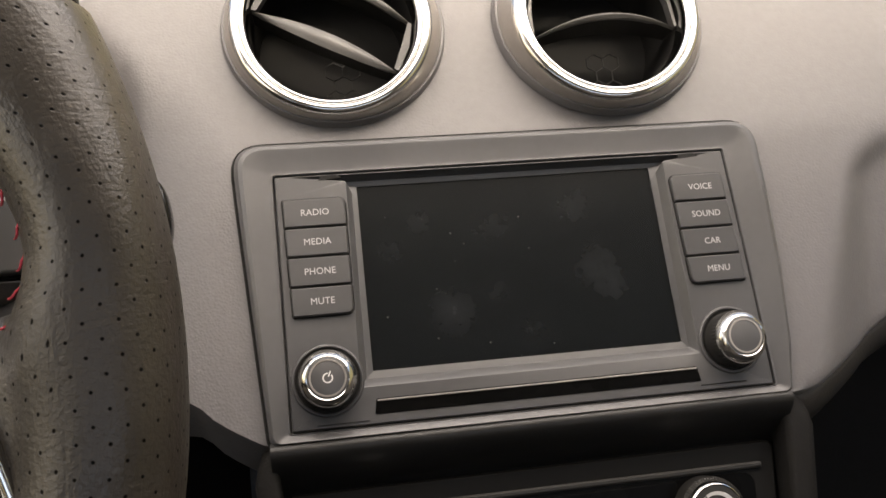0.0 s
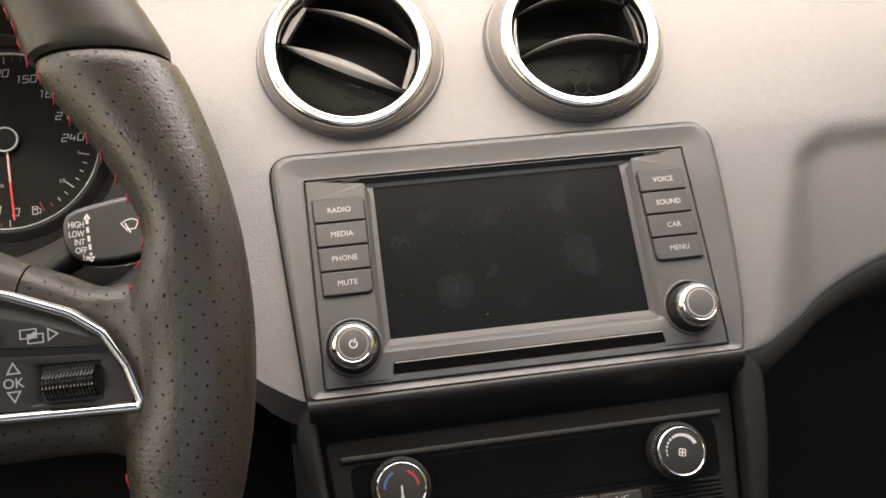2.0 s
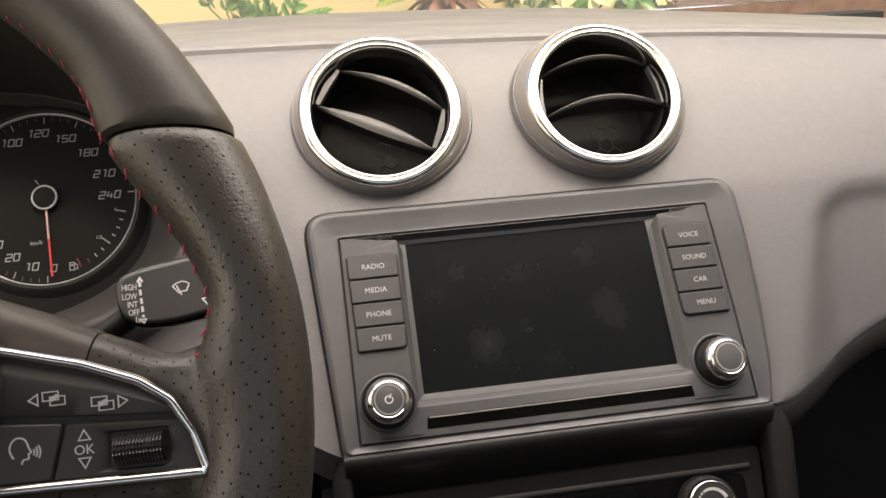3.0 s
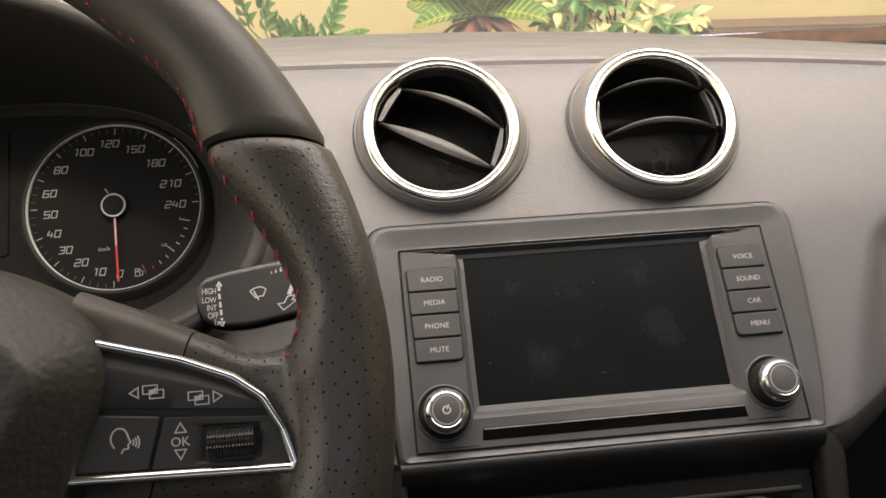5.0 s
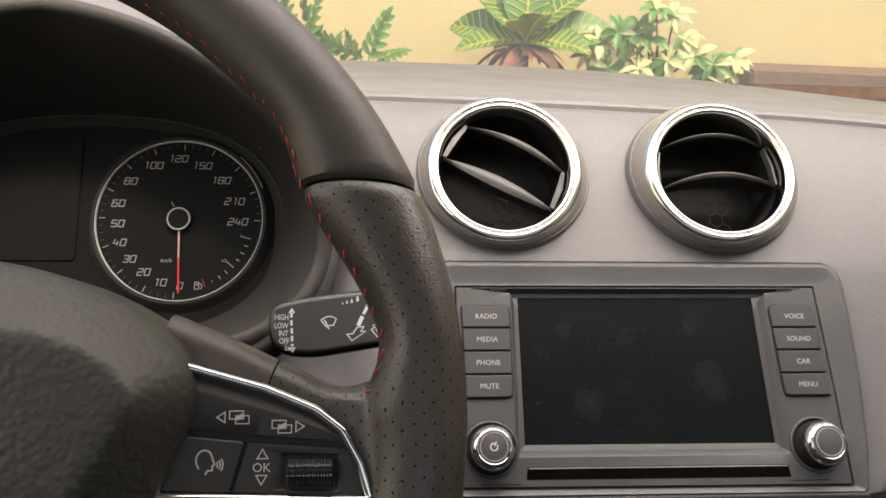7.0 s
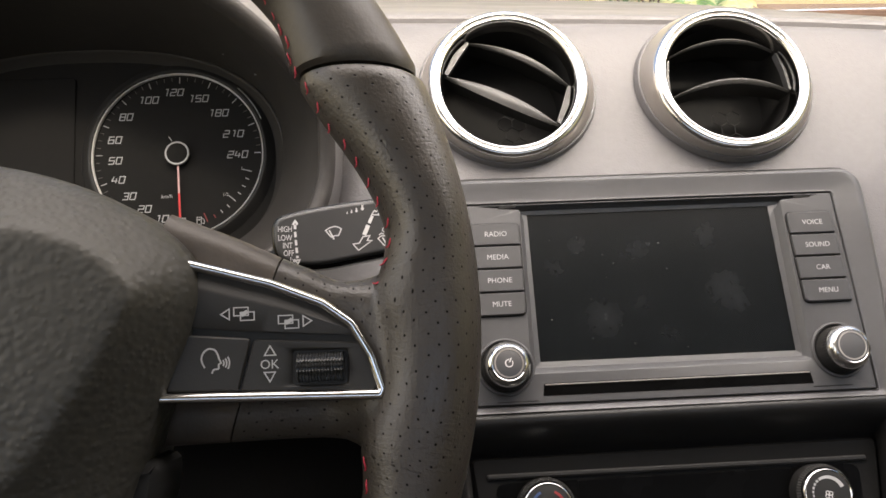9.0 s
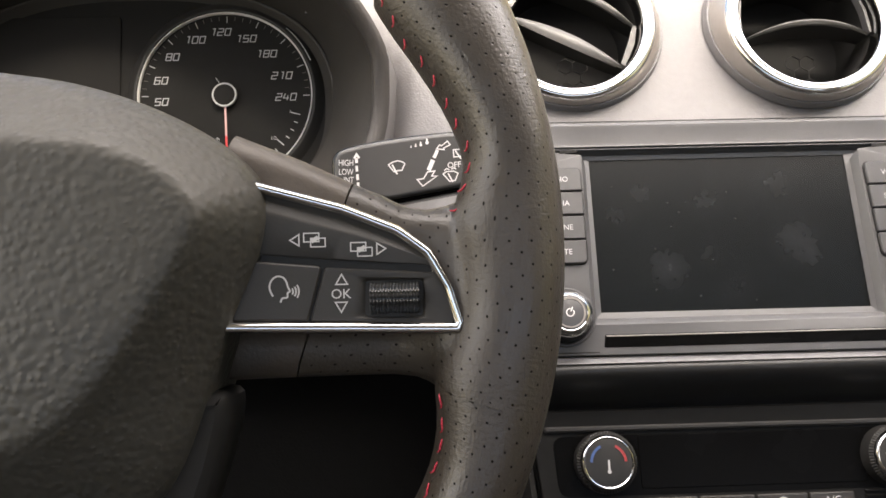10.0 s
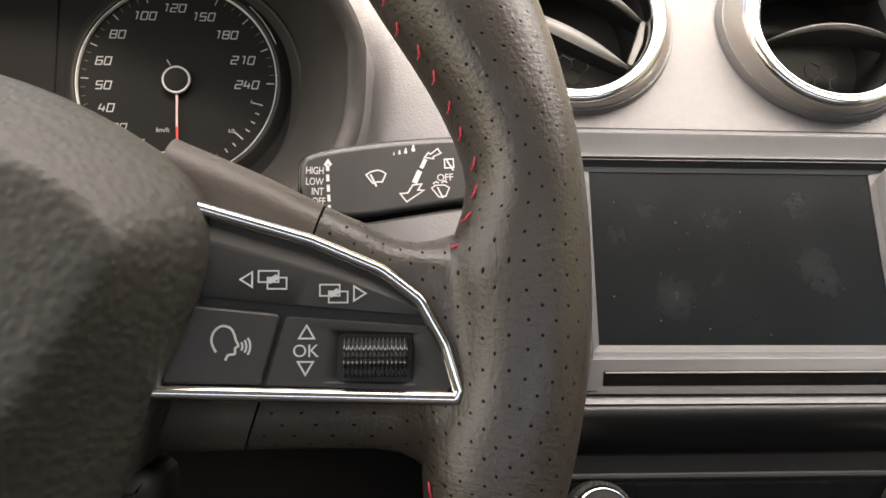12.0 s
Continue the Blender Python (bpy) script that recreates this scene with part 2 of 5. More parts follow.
def screen_material():
    """Black glass with finger marks: greasy patches, a little lighter and duller, and dusty specks."""
    m = bpy.data.materials.new("screen_glass")
    m.use_nodes = True
    n, l = m.node_tree.nodes, m.node_tree.links
    b = n["Principled BSDF"]
    tc = n.new("ShaderNodeTexCoord")
    total = None
    for x, z, r, w in ((-0.0335, -0.0195, 0.0085, 1.0), (0.0375, -0.0045, 0.0090, 0.85), (0.045, -0.013, 0.006, 0.6), (-0.045, 0.024, 0.006, 0.5),
                       (-0.014, 0.018, 0.008, 0.35), (0.030, 0.027, 0.009, 0.5), (-0.060, 0.010, 0.007, 0.4), (-0.012, -0.012, 0.006, 0.4),
                       (0.002, -0.030, 0.008, 0.3), (-0.005, 0.021, 0.006, 0.3)):
        d = n.new("ShaderNodeVectorMath")
        d.operation = "DISTANCE"
        no = n.new("ShaderNodeTexNoise")
        no.inputs["Scale"].default_value, no.inputs["Detail"].default_value = 45, 0
        ad = n.new("ShaderNodeVectorMath")
        ad.operation = "MULTIPLY_ADD"
        ad.inputs[1].default_value = (0.005, 0.0, 0.005)
        l.new(tc.outputs["Object"], no.inputs["Vector"])
        l.new(no.outputs["Color"], ad.inputs[0])
        l.new(tc.outputs["Object"], ad.inputs[2])
        l.new(ad.outputs[0], d.inputs[0])
        d.inputs[1].default_value = (x + 0.0025, SCREEN_BACK, z + 0.0025 + SCREEN_LIFT)
        mr = n.new("ShaderNodeMapRange")
        mr.interpolation_type = "SMOOTHSTEP"
        mr.inputs["From Min"].default_value, mr.inputs["From Max"].default_value = 0.0, 3.0 * r
        mr.inputs["To Min"].default_value, mr.inputs["To Max"].default_value = w ** 0.31, 0.0
        l.new(d.outputs["Value"], mr.inputs["Value"])
        sq = n.new("ShaderNodeMath")
        sq.operation = "POWER"
        sq.inputs[1].default_value = 3.2
        l.new(mr.outputs[0], sq.inputs[0])
        if total is None:
            total = sq.outputs[0]
        else:
            a = n.new("ShaderNodeMath")
            a.operation = "ADD"
            l.new(total, a.inputs[0])
            l.new(sq.outputs[0], a.inputs[1])
            total = a.outputs[0]
    v = n.new("ShaderNodeTexVoronoi")
    v.inputs["Scale"].default_value = 110
    l.new(tc.outputs["Object"], v.inputs["Vector"])
    sp = n.new("ShaderNodeMapRange")
    sp.inputs["From Min"].default_value, sp.inputs["From Max"].default_value = 0.02, 0.06
    sp.inputs["To Min"].default_value, sp.inputs["To Max"].default_value = 1.0, 0.0
    l.new(v.outputs["Distance"], sp.inputs["Value"])
    mixc = n.new("ShaderNodeMix")
    mixc.data_type = "RGBA"
    mixc.inputs["A"].default_value, mixc.inputs["B"].default_value = (0.0046, 0.0056, 0.0062, 1), (0.0145, 0.016, 0.0178, 1)
    patch = n.new("ShaderNodeTexNoise")
    patch.inputs["Scale"].default_value, patch.inputs["Detail"].default_value = 260, 4
    l.new(tc.outputs["Object"], patch.inputs["Vector"])
    pm = n.new("ShaderNodeMapRange")
    pm.inputs["From Min"].default_value, pm.inputs["From Max"].default_value = 0.20, 0.80
    l.new(patch.outputs["Fac"], pm.inputs["Value"])
    pt = n.new("ShaderNodeMath")
    pt.operation = "MULTIPLY"
    l.new(total, pt.inputs[0])
    l.new(pm.outputs[0], pt.inputs[1])
    total = pt.outputs[0]
    l.new(total, mixc.inputs["Factor"])
    mixd = n.new("ShaderNodeMix")
    mixd.data_type = "RGBA"
    mixd.inputs["B"].default_value = (0.06, 0.06, 0.055, 1)
    l.new(sp.outputs[0], mixd.inputs["Factor"])
    l.new(mixc.outputs["Result"], mixd.inputs["A"])
    l.new(mixd.outputs["Result"], b.inputs["Base Color"])
    rg = n.new("ShaderNodeMapRange")
    rg.inputs["To Min"].default_value, rg.inputs["To Max"].default_value = 0.24, 0.29
    l.new(total, rg.inputs["Value"])
    l.new(rg.outputs[0], b.inputs["Roughness"])
    b.inputs["Specular IOR Level"].default_value = 0.25
    return m


SCREEN_LIFT, SCREEN_BACK = 0.066, -0.004
SCREEN = screen_material()


# ---- building helpers: all lengths in millimetres ----
BASE = {}


def thing(name, space, base, label, category, group="", kind=""):
    """An empty at the thing's base, which parents its parts; the parts are written in the space's own coordinates."""
    ob = new(name)
    ob.empty_display_size = 0.02
    ob.matrix_world = space @ pose(base[0] / 1000, base[1] / 1000, base[2] / 1000)
    BASE[ob.name] = Vector(base)
    return tagged(ob, label, category, group, kind)


def part(name, bm, mat, parent, label="", smooth=35):
    off = BASE[parent.name]
    for v in bm.verts:
        v.co = (v.co - off) / 1000
    bmesh.ops.recalc_face_normals(bm, faces=bm.faces)
    me = bpy.data.meshes.new(name)
    bm.to_mesh(me)
    bm.free()
    if smooth:
        me.shade_smooth()
        me.set_sharp_from_angle(angle=radians(smooth))
        for f in me.polygons:
            if len(f.vertices) != 4:
                f.use_smooth = False
    me.materials.append(mat)
    ob = new(name, me)
    ob.parent = parent
    BASE[ob.name] = off
    return tagged(ob, label)


def join(*bms):
    out = bms[0]
    for b in bms[1:]:
        me = bpy.data.meshes.new("tmp")
        b.to_mesh(me)
        out.from_mesh(me)
        bpy.data.meshes.remove(me)
        b.free()
    return out


def turn(bm, m):
    bmesh.ops.transform(bm, matrix=m, verts=bm.verts)
    return bm


def spin(x=0, y=0, z=0, rx=0, ry=0, rz=0):
    return Matrix.LocRotScale((x, y, z), Euler([radians(a) for a in (rx, ry, rz)]), None)


def loft(loops, cap=(True, True), closed=True, uv=False):
    """A skin over loops of equally many points."""
    bm = bmesh.new()
    rows = [[bm.verts.new(p) for p in lp] for lp in loops]
    n = len(rows[0])
    layer = bm.loops.layers.uv.new("UVMap") if uv else None
    if uv:
        us, vs = [0.0], [0.0]
        mid = len(loops) // 2
        for a, b in zip(loops, loops[1:]):
            us.append(us[-1] + sum((Vector(p) - Vector(q)).length for p, q in zip(a, b)) / n / 1000)
        lp = [Vector(p) for p in loops[mid]]
        for i in range(n):
            vs.append(vs[-1] + (lp[(i + 1) % n] - lp[i]).length / 1000)
    for i in range(len(rows) - 1):
        for j in range(n if closed else n - 1):
            k = (j + 1) % n
            f = bm.faces.new((rows[i][j], rows[i][k], rows[i + 1][k], rows[i + 1][j]))
            if uv:
                for lo, (a, b) in zip(f.loops, ((i, j), (i, j + 1), (i + 1, j + 1), (i + 1, j))):
                    lo[layer].uv = (us[a], vs[b])
    for c, row in zip(cap, (rows[0], rows[-1])):
        if c:
            bm.faces.new(row)
    return bm


def rpoly(pts, r, n=5):
    """The outline of a polygon (x, z) with rounded corners; r: one radius or one for each corner."""
    out, m = [], len(pts)
    for i in range(m):
        p, a, b = Vector(pts[i]), Vector(pts[i - 1]), Vector(pts[(i + 1) % m])
        rr = r[i] if isinstance(r, (list, tuple)) else r
        u, v = (a - p).normalized(), (b - p).normalized()
        ang = math.acos(max(-1, min(1, u.dot(v))))
        d = min(rr / math.tan(ang / 2), 0.49 * (a - p).length, 0.49 * (b - p).length)
        s, e = p + u * d, p + v * d
        for k in range(n + 1):
            t = k / n
            out.append(tuple((1 - t) ** 2 * s + 2 * t * (1 - t) * p + t * t * e))
    return out


def rect(x0, z0, x1, z1, r=1.0, n=4):
    return rpoly([(x0, z0), (x1, z0), (x1, z1), (x0, z1)], r, n)


def inset(line, d):
    """The outline moved inwards by d (for outlines that run counter-clockwise)."""
    out, m = [], len(line)
    area = sum(line[i][0] * line[(i + 1) % m][1] - line[(i + 1) % m][0] * line[i][1] for i in range(m))
    s = 1 if area > 0 else -1
    for i in range(m):
        a, b = Vector(line[i - 1]), Vector(line[(i + 1) % m])
        t = (b - a).normalized()
        out.append((line[i][0] - s * t.y * d, line[i][1] + s * t.x * d))
    return out


def at(line, y):
    return [(x, y, z) for x, z in line]


def slab(line, front, back, soft=0.5):
    """A plate between two depths with a softened front edge."""
    n = len(line)
    mid = (sum(p[0] for p in line) / n, sum(p[1] for p in line) / n)
    bm = loft([at(line, back), at(line, front + soft), at(inset(line, soft * 0.35), front + soft * 0.35), at(inset(line, soft), front)], (True, False))
    bm.verts.ensure_lookup_table()
    top, c = bm.verts[-n:], bm.verts.new((mid[0], front, mid[1]))
    for k in range(n):
        bm.faces.new((top[k], top[(k + 1) % n], c))
    return bm


def lathe(profile, x, y, z, n=48, cap=(True, True), wave=None):
    """A turned shape round the y axis: profile of (radius, depth)."""
    loops = []
    for r, d in profile:
        loops.append([((r + (wave(r, d, k) if wave else 0)) * math.cos(2 * math.pi * k / n) + x, y + d,
                       (r + (wave(r, d, k) if wave else 0)) * math.sin(2 * math.pi * k / n) + z) for k in range(n)])
    return loft(loops, cap)


def tube(path, r, n=8, cap=True):
    pts = [Vector(p) for p in path]
    loops, up = [], Vector((0, 1, 0))
    for i, p in enumerate(pts):
        t = (pts[min(i + 1, len(pts) - 1)] - pts[max(i - 1, 0)]).normalized()
        a = t.cross(up)
        a = a.normalized() if a.length > 1e-4 else t.cross(Vector((1, 0, 0))).normalized()
        b = t.cross(a)
        rr = r[i] if isinstance(r, (list, tuple)) else r
        loops.append([tuple(p + rr * (math.cos(2 * math.pi * k / n) * a + math.sin(2 * math.pi * k / n) * b)) for k in range(n)])
    return loft(loops, (cap, cap))


def ribbon(line, w, y, thick=0.12, closed=False):
    """A printed stroke along (x, z) points, w wide."""
    pts = [Vector(p) for p in line]
    m = len(pts)
    left, right = [], []
    for i, p in enumerate(pts):
        a = pts[i - 1] if (i or closed) else p
        b = pts[(i + 1) % m] if (i < m - 1 or closed) else p
        t1 = (p - a).normalized() if (p - a).length else (b - p).normalized()
        t2 = (b - p).normalized() if (b - p).length else t1
        t = (t1 + t2)
        t = t.normalized() if t.length > 1e-6 else t1
        k = 1 / max(0.5, abs(t.dot(t1)))
        nrm = Vector((-t.y, t.x)) * w / 2 * k
        left.append(p + nrm)
        right.append(p - nrm)
    bm = bmesh.new()
    rows = [[bm.verts.new((q.x, yy, q.y)) for q in (l, r) for yy in (y, y - thick)] for l, r in zip(left, right)]
    for i in range(m if closed else m - 1):
        a, b = rows[i], rows[(i + 1) % m]
        for i0, i1 in ((0, 1), (1, 3), (3, 2), (2, 0)):
            bm.faces.new((a[i0], a[i1], b[i1], b[i0]))
    return bm


def ring_pts(cx, cz, r, a0=0, a1=360, n=24):
    return [(cx + r * math.cos(radians(a0 + (a1 - a0) * k / n)), cz + r * math.sin(radians(a0 + (a1 - a0) * k / n))) for k in range(n + 1)]


def lettering(words, size, x, y, z, spread=1.0, shear=0.0, wide=1.0, tilt=0.0):
    """Letters in the built-in font, centred at (x, z), standing in the plane y."""
    cu = bpy.data.curves.new("letters", "FONT")
    cu.body, cu.size, cu.align_x, cu.align_y, cu.space_character, cu.shear = words, size, "CENTER", "CENTER", spread, shear
    cu.extrude, cu.resolution_u = 0.06, 3
    ob = bpy.data.objects.new("letters", cu)
    scene.collection.objects.link(ob)
    me = bpy.data.meshes.new_from_object(ob.evaluated_get(bpy.context.evaluated_depsgraph_get()))
    bm = bmesh.new()
    bm.from_mesh(me)
    bpy.data.objects.remove(ob)
    bpy.data.curves.remove(cu)
    bpy.data.meshes.remove(me)
    turn(bm, spin(x, y, z, 0, tilt, 0) @ spin(0, 0, 0, 90) @ Matrix.Diagonal((wide, 1, 1, 1)))
    return bm


def lerp(table, x):
    return float(np.interp(x, [a for a, _ in table], [b for _, b in table]))


def smooth(a, b, x):
    t = max(0.0, min(1.0, (x - a) / (b - a)))
    return t * t * (3 - 2 * t)


def spline(pts, n, closed=False):
    """n points along a Catmull-Rom curve."""
    m = len(pts)
    out = []
    for k in range(n):
        u = k / n * m if closed else k / (n - 1) * (m - 1)
        i = min(int(u), m - 1 if closed else m - 2)
        f = u - i
        g = (lambda j: Vector(pts[j % m])) if closed else (lambda j: Vector(pts[max(0, min(m - 1, j))]))
        a, b, c, d = g(i - 1), g(i), g(i + 1), g(i + 2)
        out.append(tuple(0.5 * (2 * b + (c - a) * f + (2 * a - 5 * b + 4 * c - d) * f * f + (3 * b - a - 3 * c + d) * f ** 3)))
    return out


def plain(name, bm, mat, label, category, kind="structure", smooth_angle=30, space=Matrix()):
    """One mesh of the setting, in metres."""
    bmesh.ops.recalc_face_normals(bm, faces=bm.faces)
    me = bpy.data.meshes.new(name)
    bm.to_mesh(me)
    bm.free()
    me.shade_smooth()
    me.set_sharp_from_angle(angle=radians(smooth_angle))
    me.materials.append(mat)
    ob = new(name, me)
    ob.matrix_world = space
    return tagged(ob, label, category, "", kind)


def block(x0, y0, z0, x1, y1, z1, bevel=0.0):
    bm = bmesh.new()
    bmesh.ops.create_cube(bm, size=1)
    for v in bm.verts:
        v.co = (x0 + (v.co.x + 0.5) * (x1 - x0), y0 + (v.co.y + 0.5) * (y1 - y0), z0 + (v.co.z + 0.5) * (z1 - z0))
    if bevel:
        bmesh.ops.bevel(bm, geom=bm.edges[:], offset=bevel, segments=2, affect="EDGES")
    return bm


# ---- the setting: outside ----
plain("ground", block(-60, -60, -0.3, 60, 60, 0.0), PAVE, "grey paved ground outside the car", "ground")
GARDEN = pose(0.55, 3.75, 0, 0, 0, -18)  # on the wall's foot; its x runs along the wall
plain("wall_garden", block(-9, 0.0, 0, 9, 0.25, 3.0), WALL, "sunlit yellow rendered garden wall", "wall", space=GARDEN)
# Unseen walls, added to warm the reflections and cut off side sky light.
for name, m, half in (("wall_unseen_left", pose(-4.6, 0, 0, 0, 0, 90), 9), ("wall_unseen_right", pose(3.3, 0, 0, 0, 0, -90), 9), ("wall_unseen_back", pose(0, -7, 0, 0, 0, 180), 9)):
    plain(name, block(-half, 0.0, 0, half, 0.25, 2.6), WALL, "unseen yellow wall added to shape the side light", "wall", space=m)
plain("ledge", block(-9, -0.72, 0, 9, -0.004, 0.70, 0.01), LEDGE, "brown tiled planter ledge along the wall", "ledge", space=GARDEN)
plain("kerb", block(1.02, -0.60, 0.702, 9, -0.006, 0.822, 0.012), LEDGE, "raised brown stone kerb at the planter's end", "kerb", space=GARDEN)
bed = bmesh.new()
bmesh.ops.create_grid(bed, x_segments=60, y_segments=10, size=0.5)
for v in bed.verts:
    v.co = (v.co.x * 5.0 - 1.52, v.co.y * 0.5 - 0.36, 0.705 + 0.05 * noise.noise(v.co * 9) * (0.5 - abs(v.co.y)) + 0.02)
plain("soil", bed, SOIL, "dark brown soil in the planter", "soil", space=GARDEN)

# ---- the setting: a plain cabin round the camera ----
plain("floor", block(-0.70, -1.2, 0.20, 0.70, 0.75, 0.25), CARPET, "black carpet on the car's floor", "floor")
plain("wall_front", block(-0.70, 0.70, 0.25, 0.70, 0.75, 0.93), CARPET, "dark bulkhead in front of the footwell", "wall")
for side, name in ((-1, "wall_left"), (1, "wall_right")):
    a, b = sorted((side * 0.70, side * 0.75))
    bm = join(block(a, -1.2, 0.25, b, 0.75, 0.87), block(a, -1.2, 0.87, b, -0.8, 1.40))
    plain(name, bm, CLOTH, "grey lined side of the cabin with window openings", "wall")
# Partition added close behind, in place of seats, to block low rear light.
plain("wall_back", join(block(-0.70, -1.2, 0.25, 0.70, -1.15, 1.18), block(-0.70, -1.2, 1.36, 0.70, -1.15, 1.40)), CLOTH, "unseen grey partition added to block light from behind", "wall")
plain("ceiling", block(-0.75, -1.25, 1.40, 0.75, -0.22, 1.45), CEIL, "pale cloth roof lining", "ceiling")
ws = bmesh.new()
for y0, z0, y1, z1 in ((0.66, 0.955, -0.20, 1.425),):
    q = [ws.verts.new(p) for p in ((-0.70, y0, z0), (0.70, y0, z0), (0.70, y1, z1), (-0.70, y1, z1))]
    r = [ws.verts.new(p) for p in ((-0.70, y0 + 0.002, z0 + 0.004), (0.70, y0 + 0.002, z0 + 0.004), (0.70, y1 + 0.002, z1 + 0.004), (-0.70, y1 + 0.002, z1 + 0.004))]
    for f in (q, r[::-1]):
        ws.faces.new(f)
    for i in range(4):
        ws.faces.new((q[i], q[(i + 1) % 4], r[(i + 1) % 4], r[i]))
windscreen = plain("window_1", ws, GLASS, "clear sloping windscreen", "windscreen")
windscreen.visible_shadow = False

# ---- the dashboard ----
dash = thing("dashboard", PANEL, (0, 60, -90), "grey grained soft-touch dashboard pad across the car", "dashboard")
EDGE = ((-700, -45), (-240, -45), (-170, -44), (-148, -48), (-140, -56), (-133, -61), (-122, -67.5), (-117, -70), (117, -71), (126, -70), (137, -66.8), (148, -61), (160, -55.5), (172, -49.5), (182, -43.0), (200, -33.5), (214, -27.5), (229, -22.5), (260, -16.5), (320, -12), (700, -10))
FACE = ((-90, 0), (40, 0), (62, 0.5), (90, 4), (120, 9), (145, 15), (160, 20), (168, 24), (170.5, 26.5), (172.5, 28.5), (175, 27), (178, 27.5), (181, 30.5), (200, 55), (240, 110), (300, 195), (361, 282))
CREASE = ((-700, 184), (-250, 189.5), (-130, 188.4), (0, 184.3), (150, 178.4), (250, 168.8), (300, 164), (450, 150.5), (700, 119))
LIP = (-340.0, 100.0, 151.5, 90.0)


def lip_line(grow=0.0, n=96, cx=LIP[0], cz=LIP[1], a=LIP[2], b=LIP[3], low=3.0, high=1.5):
    out = []
    for k in range(n):
        t = 2 * math.pi * k / n
        c, s = math.cos(t), math.sin(t)
        e = low if s < 0 else high
        r = (abs(c) ** e + abs(s) ** e) ** (-1 / e)
        out.append((cx + (a + grow) * r * c, cz + (b + grow) * r * s))
    return out


def in_lip(x, z, grow=0.0):
    u, v = abs(x - LIP[0]) / (LIP[2] + grow), (z - LIP[1]) / (LIP[3] + grow)
    e = 3.0 if v < 0 else 1.5
    return u ** e + abs(v) ** e < 1


def lip_gap(x, z):
    """How far a place lies outside the hood's opening."""
    u, v = abs(x - LIP[0]) / LIP[2], (z - LIP[1]) / LIP[3]
    e = 3.0 if v < 0 else 1.5
    f = max(1e-6, u ** e + abs(v) ** e)
    return math.hypot(x - LIP[0], z - LIP[1]) * (1 - f ** (-1 / e))


VENTS = ((-76.9, -8.0, 122.8), (57.6, -10.0, 121.5))


def dash_depth(x, z):
    y = lerp(FACE, z)
    qx, qz = 163 + 0.42 * (min(z, 22) - 7) + 42 - x, z - (57 - 42)
    d = math.hypot(qx, qz) - 42 if qx > 0 and qz > 0 else max(qx, qz) - 42
    sc = smooth(1, -(14 + 0.45 * max(0, 36 - z)), d)
    y += (3.6 + 0.19 * max(0, 57 - z)) * sc + 5 * smooth(190, 420, x) * smooth(200, 100, z)
    y += 10 * smooth(-150, -185, x) * smooth(60, 0, z)
    y += 20 * smooth(-128, -200, x) * smooth(120, 50, z)
    return y + 9 * smooth(22, 7, lip_gap(x, z)) * smooth(150, 110, z)


xs = [-700, -620, -540, -480] + [-470 + 5 * i for i in range(0, 155)] + [320, 380, 460, 560, 700]
zs_top = [62, 70, 80, 90, 100, 110, 120, 130, 140, 150, 156, 160, 163, 166, 168, 169.3, 170.5, 171.5, 172.5, 173.7, 175, 176.5, 178, 179.5, 181, 186, 192, 200, 220, 240, 270, 300, 330, 361]
bm = bmesh.new()
cols = []
for x in xs:
    zb = lerp(EDGE, x)
    low = [zb + (62 - zb) * k / 22 for k in range(22)]
    soft_lip = smooth(116, 136, x)
    col = [bm.verts.new((x, dash_depth(x, zb) + a + (c - a) * soft_lip, zb - b - (d - b) * soft_lip))
           for a, b, c, d in ((110, 40, 80, 14), (30, 14, 30, 10), (12, 6, 13, 7.4), (3.5, 2.2, 5.0, 4.4), (1.0, 0.7, 1.3, 1.8))]
    up = sum(lerp(CREASE, x + 12 * k) for k in range(-5, 6)) / 11 - 173
    col += [bm.verts.new((x, dash_depth(x, z), z + up * smooth(125, 165, z))) for z in low + zs_top[:25]]
    for z in zs_top[25:]:
        f = (z - 181) * max(0.40, 1.245 - 0.28 * (x / 400) ** 2)
        col.append(bm.verts.new((x, dash_depth(x, 181) + f * 1.42, 181 + up + f)))
    cols.append(col)
for a, b in zip(cols, cols[1:]):
    for j in range(len(a) - 1):
        c = (a[j].co + a[j + 1].co + b[j].co + b[j + 1].co) / 4
        if in_lip(c.x, c.z, 5) or any((c.x - vx) ** 2 + (c.z - vz) ** 2 < 44 ** 2 for vx, _, vz in VENTS):
            continue
        if j < 1:
            continue
        if abs(c.x) < 106 and -64 < c.z < 46 and j > 4:
            continue
        bm.faces.new((a[j], b[j], b[j + 1], a[j + 1]))
bmesh.ops.delete(bm, geom=[v for v in bm.verts if not v.link_faces], context="VERTS")
part("pad", bm, DASH, dash, smooth=40)

# instrument hood: lip, tunnel and outer skirt


def lip_depth(z):
    return 2 - 66 * smooth(60, 190, z)


def lipped(line, dy):
    return [(x, lip_depth(z) + dy, z) for x, z in line]


lip = [lipped(lip_line(g), d) for g, d in ((-1, 8), (-1, 2), (-0.4, -0.4), (1.0, -1.8), (3.2, -2.6), (5.6, -2.4), (7.6, -0.8), (8.8, 1.6), (9.2, 5))]
skirt = []
